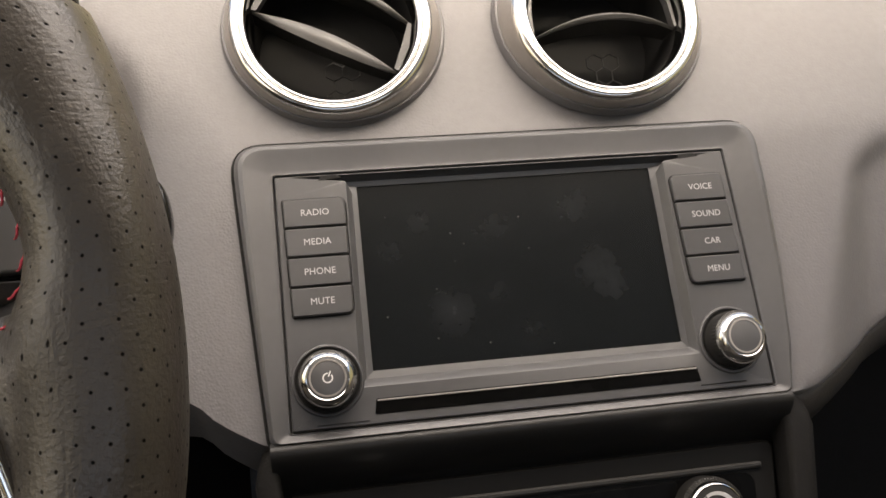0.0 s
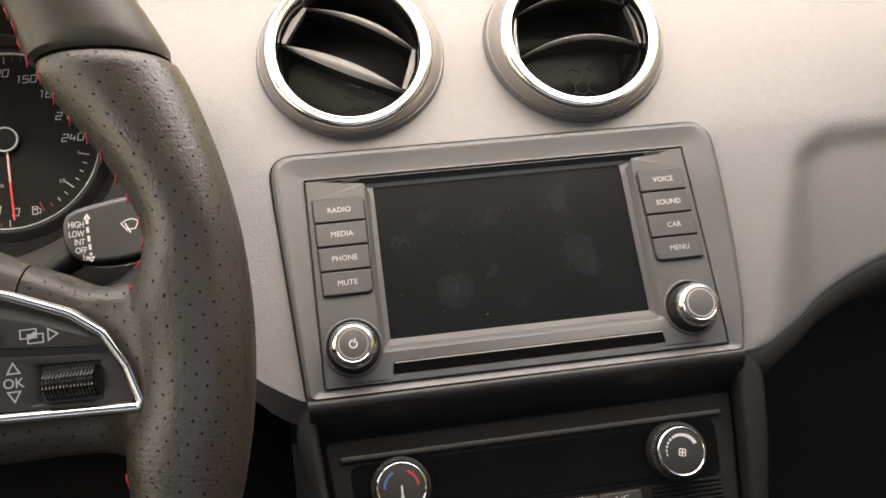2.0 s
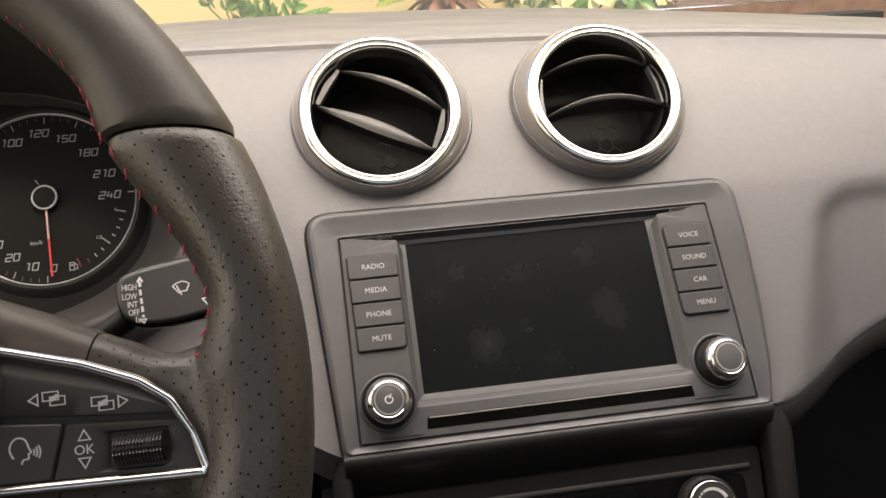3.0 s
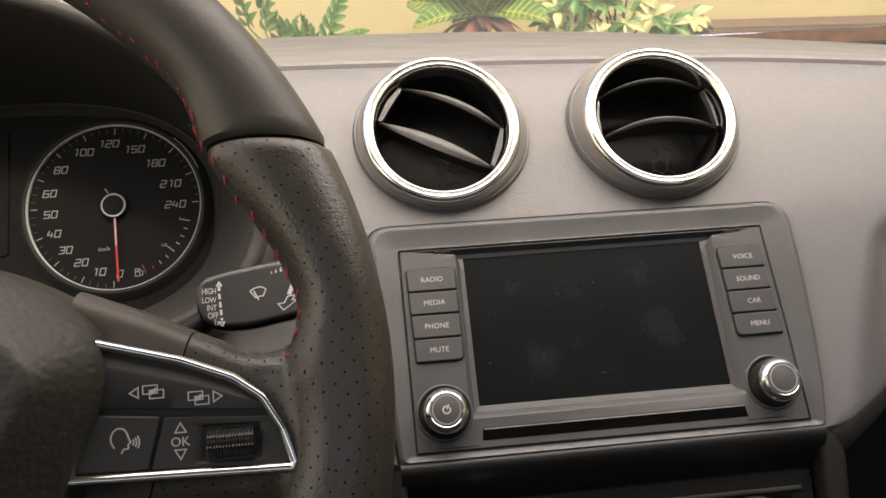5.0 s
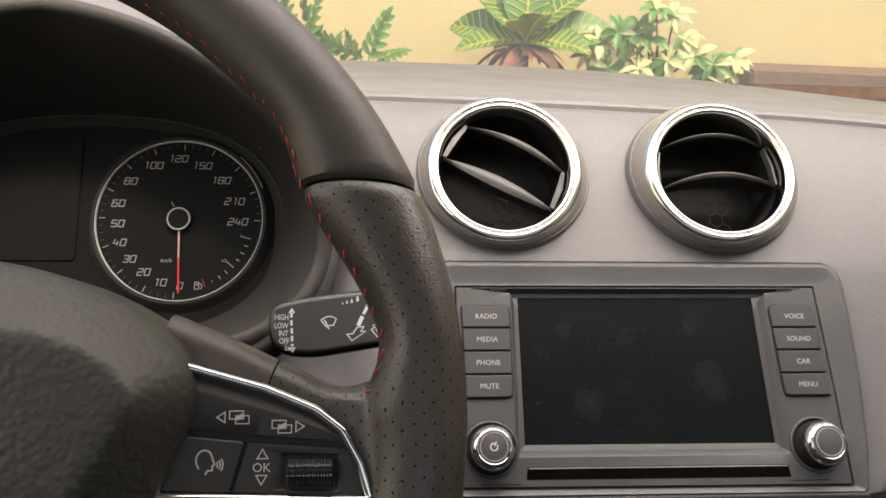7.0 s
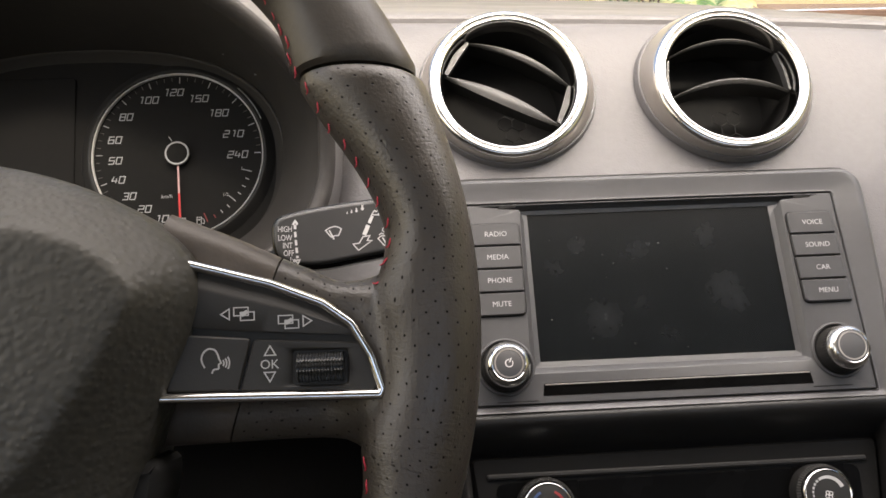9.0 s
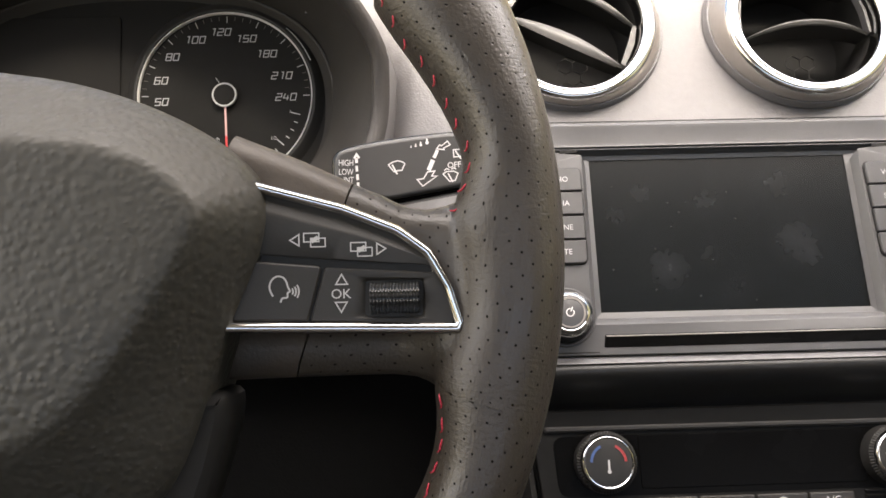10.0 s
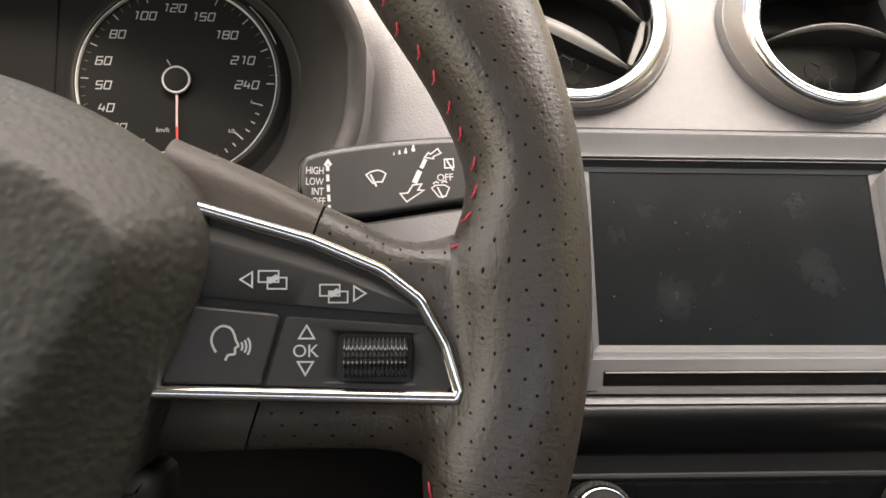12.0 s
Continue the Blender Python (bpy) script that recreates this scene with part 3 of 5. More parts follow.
for k in range(1, 15):
    d = 250 * k / 14
    h = 0.30 * d - 0.0026 * d * d
    loop = []
    for x, z in lip_line(9.2 + 6 * k / 14):
        w = smooth(115, 185, z)
        loop.append((x, lip_depth(z) + 6 + w * (0.809 * d - 0.588 * h) + (1 - w) * 0.16 * d, z + w * (0.588 * d + 0.809 * h)))
    skirt.append(loop)
part("hood_skin", loft(lip[-2:] + skirt, (False, False)), DASH, dash, smooth=50)
part("hood_lip", loft(lip[:-1], (False, False)), HOODLIP, dash, "brown-grey rounded lip of the instrument hood", smooth=50)
CLUSTER = dict(cx=-340.0, cz=104.0, a=124.0, b=76.0, low=2.6, high=2.4)
tunnel = []
for k in range(11):
    f = k / 10
    inner, outer = lip_line(0, **CLUSTER), lip_line(-1)
    e = f ** 0.8
    tunnel.append([(ox + (ix - ox) * e, lip_depth(oz) * (1 - f) + 40 * f + 8 * (1 - f), oz + (iz - oz) * e) for (ix, iz), (ox, oz) in zip(inner, outer)])
part("hood_lining", loft(tunnel, (False, False)), HOODIN, dash, "dark lining inside the instrument hood", smooth=50)

# the lower dashboard and the console, dark and set back
lower = thing("lower_dashboard", PANEL, (0, 200, -560), "dark grained lower dashboard and knee panel", "dashboard")
prof = [(60, 10), (75, -60), (90, -130), (120, -230), (160, -330), (210, -430), (240, -560)]
for name, x0, x1, lab in (("knee_panel", -690, -134, "knee panel with its shade put in the colour"), ("glovebox", 136, 690, "black glovebox front in shade")):
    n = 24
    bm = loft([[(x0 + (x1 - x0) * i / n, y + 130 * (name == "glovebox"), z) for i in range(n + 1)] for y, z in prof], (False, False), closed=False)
    part(name, bm, KNEE_SHADED if name == "knee_panel" else DASH_LOW, lower, lab)

# Dark strip drawn in place of the shade on the pad's rolled edge.
rows = []
for x in [118 + 6 * k for k in range(20)] + [250, 280, 330, 420, 560, 690]:
    zb = lerp(EDGE, x)
    yb = dash_depth(x, zb)
    rows.append([(x, yb + d, zb - h) for d, h in ((4.0, 0.0), (2.4, 2.2), (3.0, 5.5), (5.8, 11.0), (9.6, 15.0), (15, 17.6), (26, 19.4), (70, 22))])
part("edge_shade_strip", loft(rows, (False, False), closed=False), EDGE_SHADE, lower, "dark brown strip, shade under the pad put in colour", smooth=60)

console = thing("centre_console", PANEL, (0, 80, -560), "dark plastic centre console below the radio", "console")
bm = loft([at(rpoly([(-122, -66), (-116, -160), (-112, -560), (112, -560), (116, -160), (126, -66)], 3, 2), y) for y in (200, 16)], (True, True))
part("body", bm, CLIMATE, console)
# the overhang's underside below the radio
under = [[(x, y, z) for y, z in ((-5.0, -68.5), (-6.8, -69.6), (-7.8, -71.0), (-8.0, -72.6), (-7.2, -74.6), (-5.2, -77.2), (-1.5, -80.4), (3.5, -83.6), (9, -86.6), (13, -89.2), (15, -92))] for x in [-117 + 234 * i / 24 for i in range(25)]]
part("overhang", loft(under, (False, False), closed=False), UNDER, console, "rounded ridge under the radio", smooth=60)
for s in (-1, 1):
    loops = []
    w_ = 0 if s > 0 else -6
    for z, xa, xb, yf in ((-70, 113, 127, 0), (-80, 114, 130, -2), (-86, 114, 131, -2), (-117, 112, 127, -1), (-150, 108, 121, 2), (-250, 104, 116, 20), (-400, 100, 112, 60)):
        loops.append([(s * x, y, z) for x, y in ((xa, yf + 14), (xa, yf + 3), (xa + 1, yf + 0.8), (xa + 3, yf), (xb + w_ - 5, yf + 1), (xb + w_ - 1.5, yf + 4), (xb + w_, yf + 9), (xb + w_, 150))])
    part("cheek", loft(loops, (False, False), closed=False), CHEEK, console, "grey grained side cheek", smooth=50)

# ---- radio trim and radio ----
radio = thing("infotainment_unit", PANEL, (0, 4, -66), "dark grey car radio with a black switched-off touch screen", "car radio")
OUT = [(-117.0, -70.0), (118.6, -70.6), (123.4, -48), (126.4, -11), (127.0, 20), (126.9, 36), (126.2, 63.4), (-126.8, 63.8), (-125.2, 36)]
INN = [(-108.2, -65.4), (110.8, -66.4), (110.2, -44), (109.2, -11), (108.0, 20), (107.3, 36), (106.8, 48.4), (-109.0, 48.2), (-108.9, 36)]
RO, RI = [4, 4, 60, 60, 60, 60, 17, 17, 60], [1.5, 1.5, 40, 40, 40, 10, 1.5, 1.5, 10]
o = rpoly(OUT, RO, 6)
i_ = rpoly(INN, RI, 6)


def between(a, b, f):
    return [(p[0] + (q[0] - p[0]) * f, p[1] + (q[1] - p[1]) * f) for p, q in zip(a, b)]


bm = loft([at(o, 3), at(o, -3.2), at(between(o, i_, 0.04), -4.6), at(between(o, i_, 0.12), -6.6), at(between(o, i_, 0.24), -7.6), at(between(o, i_, 0.36), -7.4),
           at(between(o, i_, 0.86), -5.2), at(between(o, i_, 0.97), -5.4), at(i_, -4.6), at(i_, 3)], (False, False))
part("gap", loft([at(inset(o, -1.5), 4), at(inset(o, -1.5), -1.0), at(inset(o, 3), -1.0)], (False, False)), VOID, radio, "dark joint round the surround")
part("trim_frame", bm, FRAME, radio, "satin grey surround with rounded corners", smooth=28)
f_out = rpoly(INN, RI, 6)
f_out = inset(f_out, 0.7)
hole = rpoly([(-77.6, -48.6), (77.0, -48.6), (76.6, -28), (76.2, -6), (75.6, 18), (75.4, 44.2), (100.0, 46.9), (-102.0, 46.9), (-76.6, 44.0)], [1.2, 1.2, 1.2, 1.2, 1.2, 1.2, 0.2, 0.2, 1.2], 6)
glass_line = rpoly([(-71.6, -42.0), (71.4, -42.4), (71.0, -22), (70.6, -4), (70.2, 16), (69.8, 36), (69.6, 42.6), (-71.9, 42.3), (-71.8, 36)], 0.6, 6)
bm = loft([at(f_out, 3), at(f_out, -4.9), at(inset(f_out, 0.5), -5.5), at(between(f_out, hole, 0.97), -5.5), at(hole, -5.2), at(between(hole, glass_line, 0.45), -1.9), at(between(hole, glass_line, 0.5), -1.4), at(glass_line, -0.6), at(glass_line, 2)], (False, False))
part("fascia", bm, FASCIA, radio, smooth=28)
part("screen", loft([at(inset(glass_line, -1.5), 4), at(inset(glass_line, -1.5), 0)]), SCREEN, radio, "black glass touch screen with finger marks", smooth=0)
for x0, x1 in ((-89, -79), (83, 93)):
    part("notch", loft([at(rpoly([(x0, 44.9), (x1 + 1, 45.6), (x1 - 2, 47.1), (x0 + 1, 46.9)], 0.2, 2), y) for y in (-5.0, -5.7)]), VOID, radio, "dark release slot")
    part("line", slab(rect(min(x0, x1) - 8, -63.4, max(x0, x1) + 4, -62.9, 0.2, 2), -5.7, -5, 0.1), VOID, radio)

rows_z = (36.4, 22.9, 9.6, -3.8, -17.0)
for side, words in ((-1, ("RADIO", "MEDIA", "PHONE", "MUTE")), (1, ("VOICE", "SOUND", "CAR", "MENU"))):
    for k, w in enumerate(words):
        zt, zb = rows_z[k] - 0.35, rows_z[k + 1] + 0.35
        if side < 0:
            x0t, x1t = -105.5 + 0.4 * k, -77.9
            x0b, x1b = x0t + 0.4, x1t
        else:
            x0t, x1t = 76.7 + 0.55 * k, 102.8 + 0.7 * k
            x0b, x1b = x0t + 0.55, x1t + 0.7
        r = [0.9, 0.9, 0.9, 0.9]
        if k == 0:
            r[2 if side < 0 else 3] = 3.2
        if k == 3:
            r[1 if side < 0 else 0] = 3.2
        line = rpoly([(x0b, zb), (x1b, zb), (x1t, zt), (x0t, zt)], r, 4)
        bt = part("button", slab(line, -7.4, -5.0, 0.6), BUTTON, radio)
        part("gap", loft([at(inset(line, -0.62), y) for y in (-5.2, -5.62)]), VOID, bt)
        part("lettering", lettering(w, 4.15, (x0t + x1t) / 2 + (1.2 if side > 0 else 0.2), -7.45, (zt + zb) / 2 - 0.1, 1.02, 0, 0.98), GREY, bt, "pale grey capital letters %s" % w)


def radio_knob(x, z, power):
    kn = part("knob", lathe([(12.6, 0), (12.6, -4), (11.9, -5), (11.9, -10), (11.2, -10.6)], x, -5.2, z, 96, wave=lambda r, d, k: (0.35 if k % 2 and -10.2 < d < -4.5 else 0)), BLACK, radio, "ribbed black rotary knob")
    part("bezel", lathe([(11.4, -9.6), (12.0, -10.2), (11.8, -11.2), (10.4, -13.6), (9.0, -14.4), (8.6, -14.2)], x, -5.2, z, 64, (False, False)), CHROME, kn, "chrome ring")
    part("cap", lathe([(8.8, -13), (8.7, -14.2), (8.0, -14.5), (0.4, -14.6)], x, -5.2, z, 48), FASCIA, kn, "grey cap")
    part("band", lathe([(7.8, -14.3), (7.7, -14.75), (7.0, -14.75), (6.9, -14.3)], x, -5.2, z, 48, (False, False)), SATIN, kn)
    part("gap", lathe([(14.4, 0.2), (14.4, -0.35), (12.0, -0.35)], x, -5.4, z, 48), VOID, kn)
    part("collar", lathe([(15.6, 0.4), (15.5, -0.5), (15.0, -1.3), (14.4, -1.4), (13.9, -0.9), (13.8, 0.2)], x, -5.3, z, 64, (False, False)), FASCIA, kn, "raised grey collar", 60)
    if power:
        part("symbol", join(ribbon(ring_pts(x, z, 1.9, 84, 396), 0.5, -19.85), ribbon([(x + 0.3, z + 0.5), (x + 1.3, z + 2.7)], 0.5, -19.85)), WHITE, kn, "white power symbol")


radio_knob(-91.3, -44.6, True)
radio_knob(92.9, -44.0, False)
slot = rpoly([(-72.5, -60.8), (75.4, -61.2), (74.4, -54.4), (-71.5, -54.2)], [0.8, 0.4, 0.8, 0.8], 3)
sl = part("disc_slot", slab(slot, -5.9, -4.8, 0.3), DISPLAY, radio, "glossy black disc slot")
part("edge", slab(rpoly([(-71, -55.4), (74, -55.6), (74, -54.9), (-71, -54.7)], 0.1, 2), -6.3, -5.6, 0.1), SATIN, sl)

# ---- climate controls ----
clim = thing("climate_control_panel", PANEL, (0, 16, -150), "black climate control panel with two rotary knobs", "climate panel")
cl = rpoly([(-105, -152), (105, -152), (112.5, -91), (-112, -91)], [3, 3, 4, 4], 5)
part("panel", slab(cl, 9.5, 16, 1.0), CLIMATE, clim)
part("seam", loft([at(inset(cl, -0.8), y) for y in (16, 12.6)]), VOID, clim)
part("ridge", loft([at(rpoly([(-104, -102.0), (104, -102.6), (104, -99.8), (-104, -99.2)], 1.2, 4), 9.6), at(rpoly([(-104, -102.0), (104, -102.6), (104, -99.8), (-104, -99.2)], 1.2, 4), 8.0), at(rpoly([(-103, -101.2), (103, -101.8), (103, -100.6), (-103, -100.0)], 0.5, 4), 7.4)]), KEY, clim, "thin raised grey strip")
part("display", slab(rpoly([(-56, -131), (60, -131), (62, -104.5), (-56, -104.5)], 1.5, 4), 8.9, 9.8, 0.3), DISPLAY, clim, "dark display window")
part("recess", slab(rpoly([(-98, -134), (98, -134), (100, -104), (-100, -104)], 6, 4), 9.2, 9.8, 0.2), DISPLAY, clim)
for x0, x1, w in ((-56, -28, ""), (-27, 1, ""), (2, 28, ""), (29, 52, "A/C")):
    b = part("button", slab(rect(x0, -146, x1, -135.5, 1.0), 8.0, 10, 0.6), KEY, clim)
    if w:
        part("lettering", lettering(w, 5.2, (x0 + x1) / 2, 7.9, -139.5), GREY, b, "pale grey letters %s" % w)
    else:
        xm = (x0 + x1) / 2
        part("symbol", join(ribbon(ring_pts(xm, -140.5, 3.0, 20, 160, 10), 0.7, 7.95), ribbon([(xm - 3, -140.5), (xm + 3.5, -140.5)], 0.6, 7.95)), GREY, b)
for k in range(5):
    part("slat", slab(rect(58, -145.4 + 2.3 * k, 97, -144.1 + 2.3 * k, 0.4, 2), 8.0, 10, 0.3), CLIMATE, clim)


def climate_knob(x, z, fan):
    kn = part("knob", lathe([(15.4, 0), (15.0, -8.6), (13.4, -10.6)], x, 9.4, z, 128, wave=lambda r, d, k: (0.4 if k % 2 and d < -1 and r > 13 else 0)), BLACK, clim, "ribbed black rotary knob")
    part("ring", lathe([(13.2, -9.8), (13.7, -10.6), (13.5, -11.8), (12.9, -12.9), (12.3, -13.3), (11.8, -12.9), (11.7, -12.5)], x, 9.4, z, 64, (False, False)), CHROME, kn, "chrome ring")
    part("cap", lathe([(12.2, -12), (12.0, -12.7), (11.4, -12.9), (0.4, -13.0)], x, 9.4, z, 48), BLACK, kn)
    y = -3.68
    if fan:
        for k in range(12):
            a = 190 - 14 * k
            part("mark", ribbon(ring_pts(x, z, 8.4, a, a - (9 if k < 5 else 14.3), 3), 0.7 + 0.12 * k, y), GREY, kn)
        bm = None
        for k in range(4):
            a = radians(90 * k + 30)
            piece = ribbon(ring_pts(x + 1.25 * math.cos(a), z - 0.6 + 1.25 * math.sin(a), 0.95, 0, 360, 8), 0.35, y)
            bm = join(bm, piece) if bm else piece
        part("symbol", bm, WHITE, kn, "small white fan symbol")
    else:
        part("mark", ribbon(ring_pts(x, z, 8.6, 178, 115, 10), 1.3, y), BLUEP, kn, "blue cold arc")
        part("mark", ribbon(ring_pts(x, z, 8.6, 65, 2, 10), 1.3, y), REDP, kn, "red warm arc")
        part("pointer", join(ribbon([(x, z - 4.8), (x, z + 1.2)], 1.0, y), ribbon(ring_pts(x, z - 4.4, 0.7, 0, 360, 8), 0.5, y)), GREY, kn, "white thermometer mark")


climate_knob(-74.5, -117.5, False)
climate_knob(73.6, -118.6, True)


# ---- round air vents ----
def air_vent(x, y, z, tilt, roll, vanes):
    """A round vent. vanes: height, end height, thickness and arch of each."""
    v = thing("air_vent", PANEL @ pose(x / 1000, y / 1000, z / 1000, tilt, 0, 0), (0, 25, 0), "round air vent with a chrome ring and dark vanes", "air vent", "dashboard air vents")
    lean = math.tan(radians(-9 - tilt))  # the dashboard leans back more than the vent's face

    def cone(profile, drop=0.0, aside=0.0, n=96):
        loops = []
        for r, d, w in profile:
            loops.append([(r * math.cos(2 * math.pi * k / n) + w * aside, d - w * lean * r * math.sin(2 * math.pi * k / n), r * math.sin(2 * math.pi * k / n) + w * drop) for k in range(n)])
        return loft(loops, (False, False))

    part("collar", cone([(55.0, 19, 1), (54.4, 15.2, 1), (53.8, 13.8, 1), (53.0, 13.6, 1), (52.0, 14.2, 1), (51.0, 16, 1)], 4.3, 1.6), DASH, v, "grey plastic collar", 50)
    part("ring", cone([(52.8, 15.0, 1), (52.2, 10.5, 0.9), (51.3, 7.2, 0.75), (50.0, 4.0, 0.5), (48.8, 1.4, 0.25), (48.1, 0.0, 0.0), (47.6, -0.7, 0)], 4.0, 1.4), SATIN, v, "satin metal ring", 60)
    part("bezel", cone([(47.7, -0.2, 0), (47.2, -1.6, 0), (46.2, -2.6, 0), (44.8, -3.1, 0), (43.6, -2.9, 0), (43.1, -2.2, 0), (43.0, -1.2, 0)]), CHROME, v, "bright chrome bezel", 60)
    part("inner_ring", cone([(43.0, -0.4, 0), (42.7, -1.9, 0), (42.0, -2.5, 0), (41.1, -2.3, 0), (40.2, -1.2, 0), (39.7, 1.0, 0), (39.4, 4.0, 0), (39.2, 9, 0)]), CHROME, v, "thin chrome inner ring", 60)
    part("throat", lathe([(39.3, 8), (38.8, 16), (37, 44), (0.5, 45)], 0, 0, 0, 64, (False, True)), VENTIN, v)
    # honeycomb deep inside
    bm = None
    for i in range(-4, 5):
        for j in range(-4, 5):
            hx, hz = 8.6 * (i + 0.5 * (j % 2)), 7.45 * j
            if abs(hx - 4) < 7 and -30 < hz < -14:
                pts = [(hx + 4.9 * math.cos(radians(30 + 60 * k)), hz + 4.9 * math.sin(radians(30 + 60 * k))) for k in range(6)]
                piece = ribbon(pts, 0.22, 26.0, 0.8, True)
                bm = join(bm, piece) if bm else piece
    tagged(part("honeycomb", bm, HONEY, v, "black honeycomb mesh"), kind="stuff")
    m = spin(0, 0, 0, 0, -roll, 0)
    for zc, half, thick, arch, swell in vanes:
        blade, edge = [], []
        for k in range(25):
            u = -1 + k / 12
            bow, xx = 7.0 * (1 - u * u), u * half
            # the crescent swells towards one end
            t = thick * (1 - u * u) * (1 + swell * u) + 0.35
            h0 = zc + arch * (1 - u * u)
            edge.append([(xx, d, h0 + h) for d, h in ((9.0 - bow, -t * 0.9), (8.2 - bow, -t * 0.5), (7.6 - bow, 0.0), (8.0 - bow, t * 0.6), (9.0 - bow, t), (11 - bow, t * 0.9), (11.4 - bow, -t * 0.6))])
            blade.append([(xx, d, h0 + h) for d, h in ((10.0 - bow, -0.8), (10.0 - bow, 0.8), (22, 1.2), (22, 0.4))])
        # Each vane's lit front and shaded blade are set apart by colour.
        vane = part("vane", turn(loft(blade), m), VENTIN, v, "vane blade, coloured black as in shade")
        part("edge", turn(loft(edge), m), VANE_LIT, vane, "crescent front edge, coloured grey as if lit", 50)
    for s in (-1, 1):
        thin = 1.2 if abs(roll) < 10 else 0.0
        line = [(s * 34.6, 17), (s * (32.4 + thin), 17.5), (s * (34.0 + 1.6 * thin), 6), (s * (35.4 + thin), -8), (s * 38.0, -8), (s * 37.8, 6)]
        part("end_plate", turn(loft([at(rpoly(line, 0.8, 2), yy) for yy in (11, 6.5, 5.8)]), m), BUTTON, v)
    return v


air_vent(*VENTS[0], 1.6, -27, ((17.6, 34.2, 1.9, 2.4, 0.35), (-8.2, 37.2, 3.7, -1.6, 0.1)))
air_vent(*VENTS[1], -0.5, 3, ((20.0, 33.4, 0.9, 6.0, 0.0), (-7.6, 37.2, 1.3, 6.4, 0.1)))

# ---- instruments ----
clus = thing("instrument_cluster", DIAL, (-56, 8, -80), "black instrument cluster with a white-ringed speedometer", "instrument cluster")
part("backing", loft([at(lip_line(3, cx=-56, cz=-5.5, a=124, b=76, low=2.6, high=2.4), y) for y in (10, 2.5)]), DIALF, clus)
part("rim", loft([at(lip_line(g, cx=-56, cz=-5.5, a=124, b=76, low=2.6, high=2.4), y) for g, y in ((1.5, 3), (1.5, -3), (0.4, -4), (-0.8, -3.6), (-1.5, -2), (-6, 2.4))], (False, False)), HOODIN, clus, "dark rim round the instruments", 60)
part("display", slab(rect(-150, -27.5, -66, 54, 3), 1.2, 3, 0.4), DIALF, clus, "dark switched-off display")
part("dial_well", lathe([(62, 2.6), (60, 1.0), (57, -1.6), (55.6, -2.2), (54.6, -1.6), (54.4, 1.0)], 0, 0, 0, 96, (False, False)), BLACK, clus, "", 60)
dial = part("dial", lathe([(56, 2.4), (56, 1.0), (0.5, 1.0)], 0, 0, 0, 96), DIALF, clus, "matt black speedometer dial")
part("dial_ring", lathe([(54.3, -0.4), (54.2, -1.9), (53.9, -2.0), (53.65, -1.6), (53.6, 0.9)], 0, 0, 0, 128, (False, False)), WHITE, dial, "thin white dial ring", 60)
NUM = ((0, 2.1, -41.5), (10, -10.7, -39.5), (20, -21.4, -33.0), (30, -31.0, -24.8), (40, -38.0, -14.4), (50, -40.0, -2.4), (60, -40.4, 10.6), (80, -33.4, 25.0),
       (100, -19.4, 35.4), (120, -3.4, 40.0), (150, 12.6, 35.6), (180, 25.4, 26.0), (210, 35.0, 12.4), (240, 37.6, -0.8))
DIGIT = {"0": [[(0, 0), (1, 0), (1, 1), (0, 1), (0, 0)]], "1": [[(0.3, 1), (0.72, 1), (0.72, 0)]], "2": [[(0, 1), (1, 1), (1, 0.5), (0, 0.5), (0, 0), (1, 0)]],
         "3": [[(0, 1), (1, 1), (1, 0), (0, 0)], [(0.25, 0.5), (1, 0.5)]], "4": [[(0.22, 1), (0, 0.34), (1.05, 0.34)], [(0.8, 0.72), (0.8, 0)]],
         "5": [[(1, 1), (0, 1), (0, 0.52), (1, 0.52), (1, 0), (0, 0)]], "6": [[(1, 1), (0, 1), (0, 0), (1, 0), (1, 0.54), (0, 0.54)]],
         "8": [[(0, 0), (1, 0), (1, 1), (0, 1), (0, 0)], [(0, 0.52), (1, 0.52)]]}


def wide_number(words, x, z, w=3.2, h=4.3, gap=1.35, slant=0.22):
    """Broad square-shouldered slanting figures."""
    bm, step = None, w + gap
    for k, ch in enumerate(words):
        x0 = x + (k - (len(words) - 1) / 2) * step - w / 2
        for line in DIGIT[ch]:
            pts = [(x0 + u * w + slant * (v - 0.5) * h, z + (v - 0.5) * h) for u, v in line]
            piece = ribbon(pts, 0.56, 0.9)
            bm = join(bm, piece) if bm else piece
    return bm


for num, x, z in NUM:
    part("number", wide_number(str(num), x, z * 1.055), GREY, dial, "pale grey slanting number %d" % num)
for k in range(49):
    a = -92 - k * (268 / 48)
    c, s = math.cos(radians(a)), math.sin(radians(a))
    long = k % 4 == 0
    part("tick", ribbon([(c * (48.2 if long else 49.8), s * (48.2 if long else 49.8)), (c * 52.4, s * 52.4)], 0.5 if long else 0.32, 0.95), GREY if long else SATIN_DARK, dial)
for k in range(9):
    a = -15 - k * 6.6
    c, s = math.cos(radians(a)), math.sin(radians(a))
    r0 = 42 if k % 4 == 0 else 45.5
    part("tick", ribbon([(c * r0, s * r0), (c * 48, s * 48)], 0.6, 0.95), GREY if k < 7 else REDP, dial)
part("lettering", lettering("km/h", 3.6, -7.5, 0.9, -27.2, 1.0, 0.1), GREY, dial, "small grey letters km/h")
part("lettering", lettering("1/2", 3.0, 29.5, 0.9, -27.2, 1.0, 0.1), GREY, dial)
part("lettering", lettering("1", 3.0, 40.0, 0.9, -10.5, 1.0, 0.1), GREY, dial)
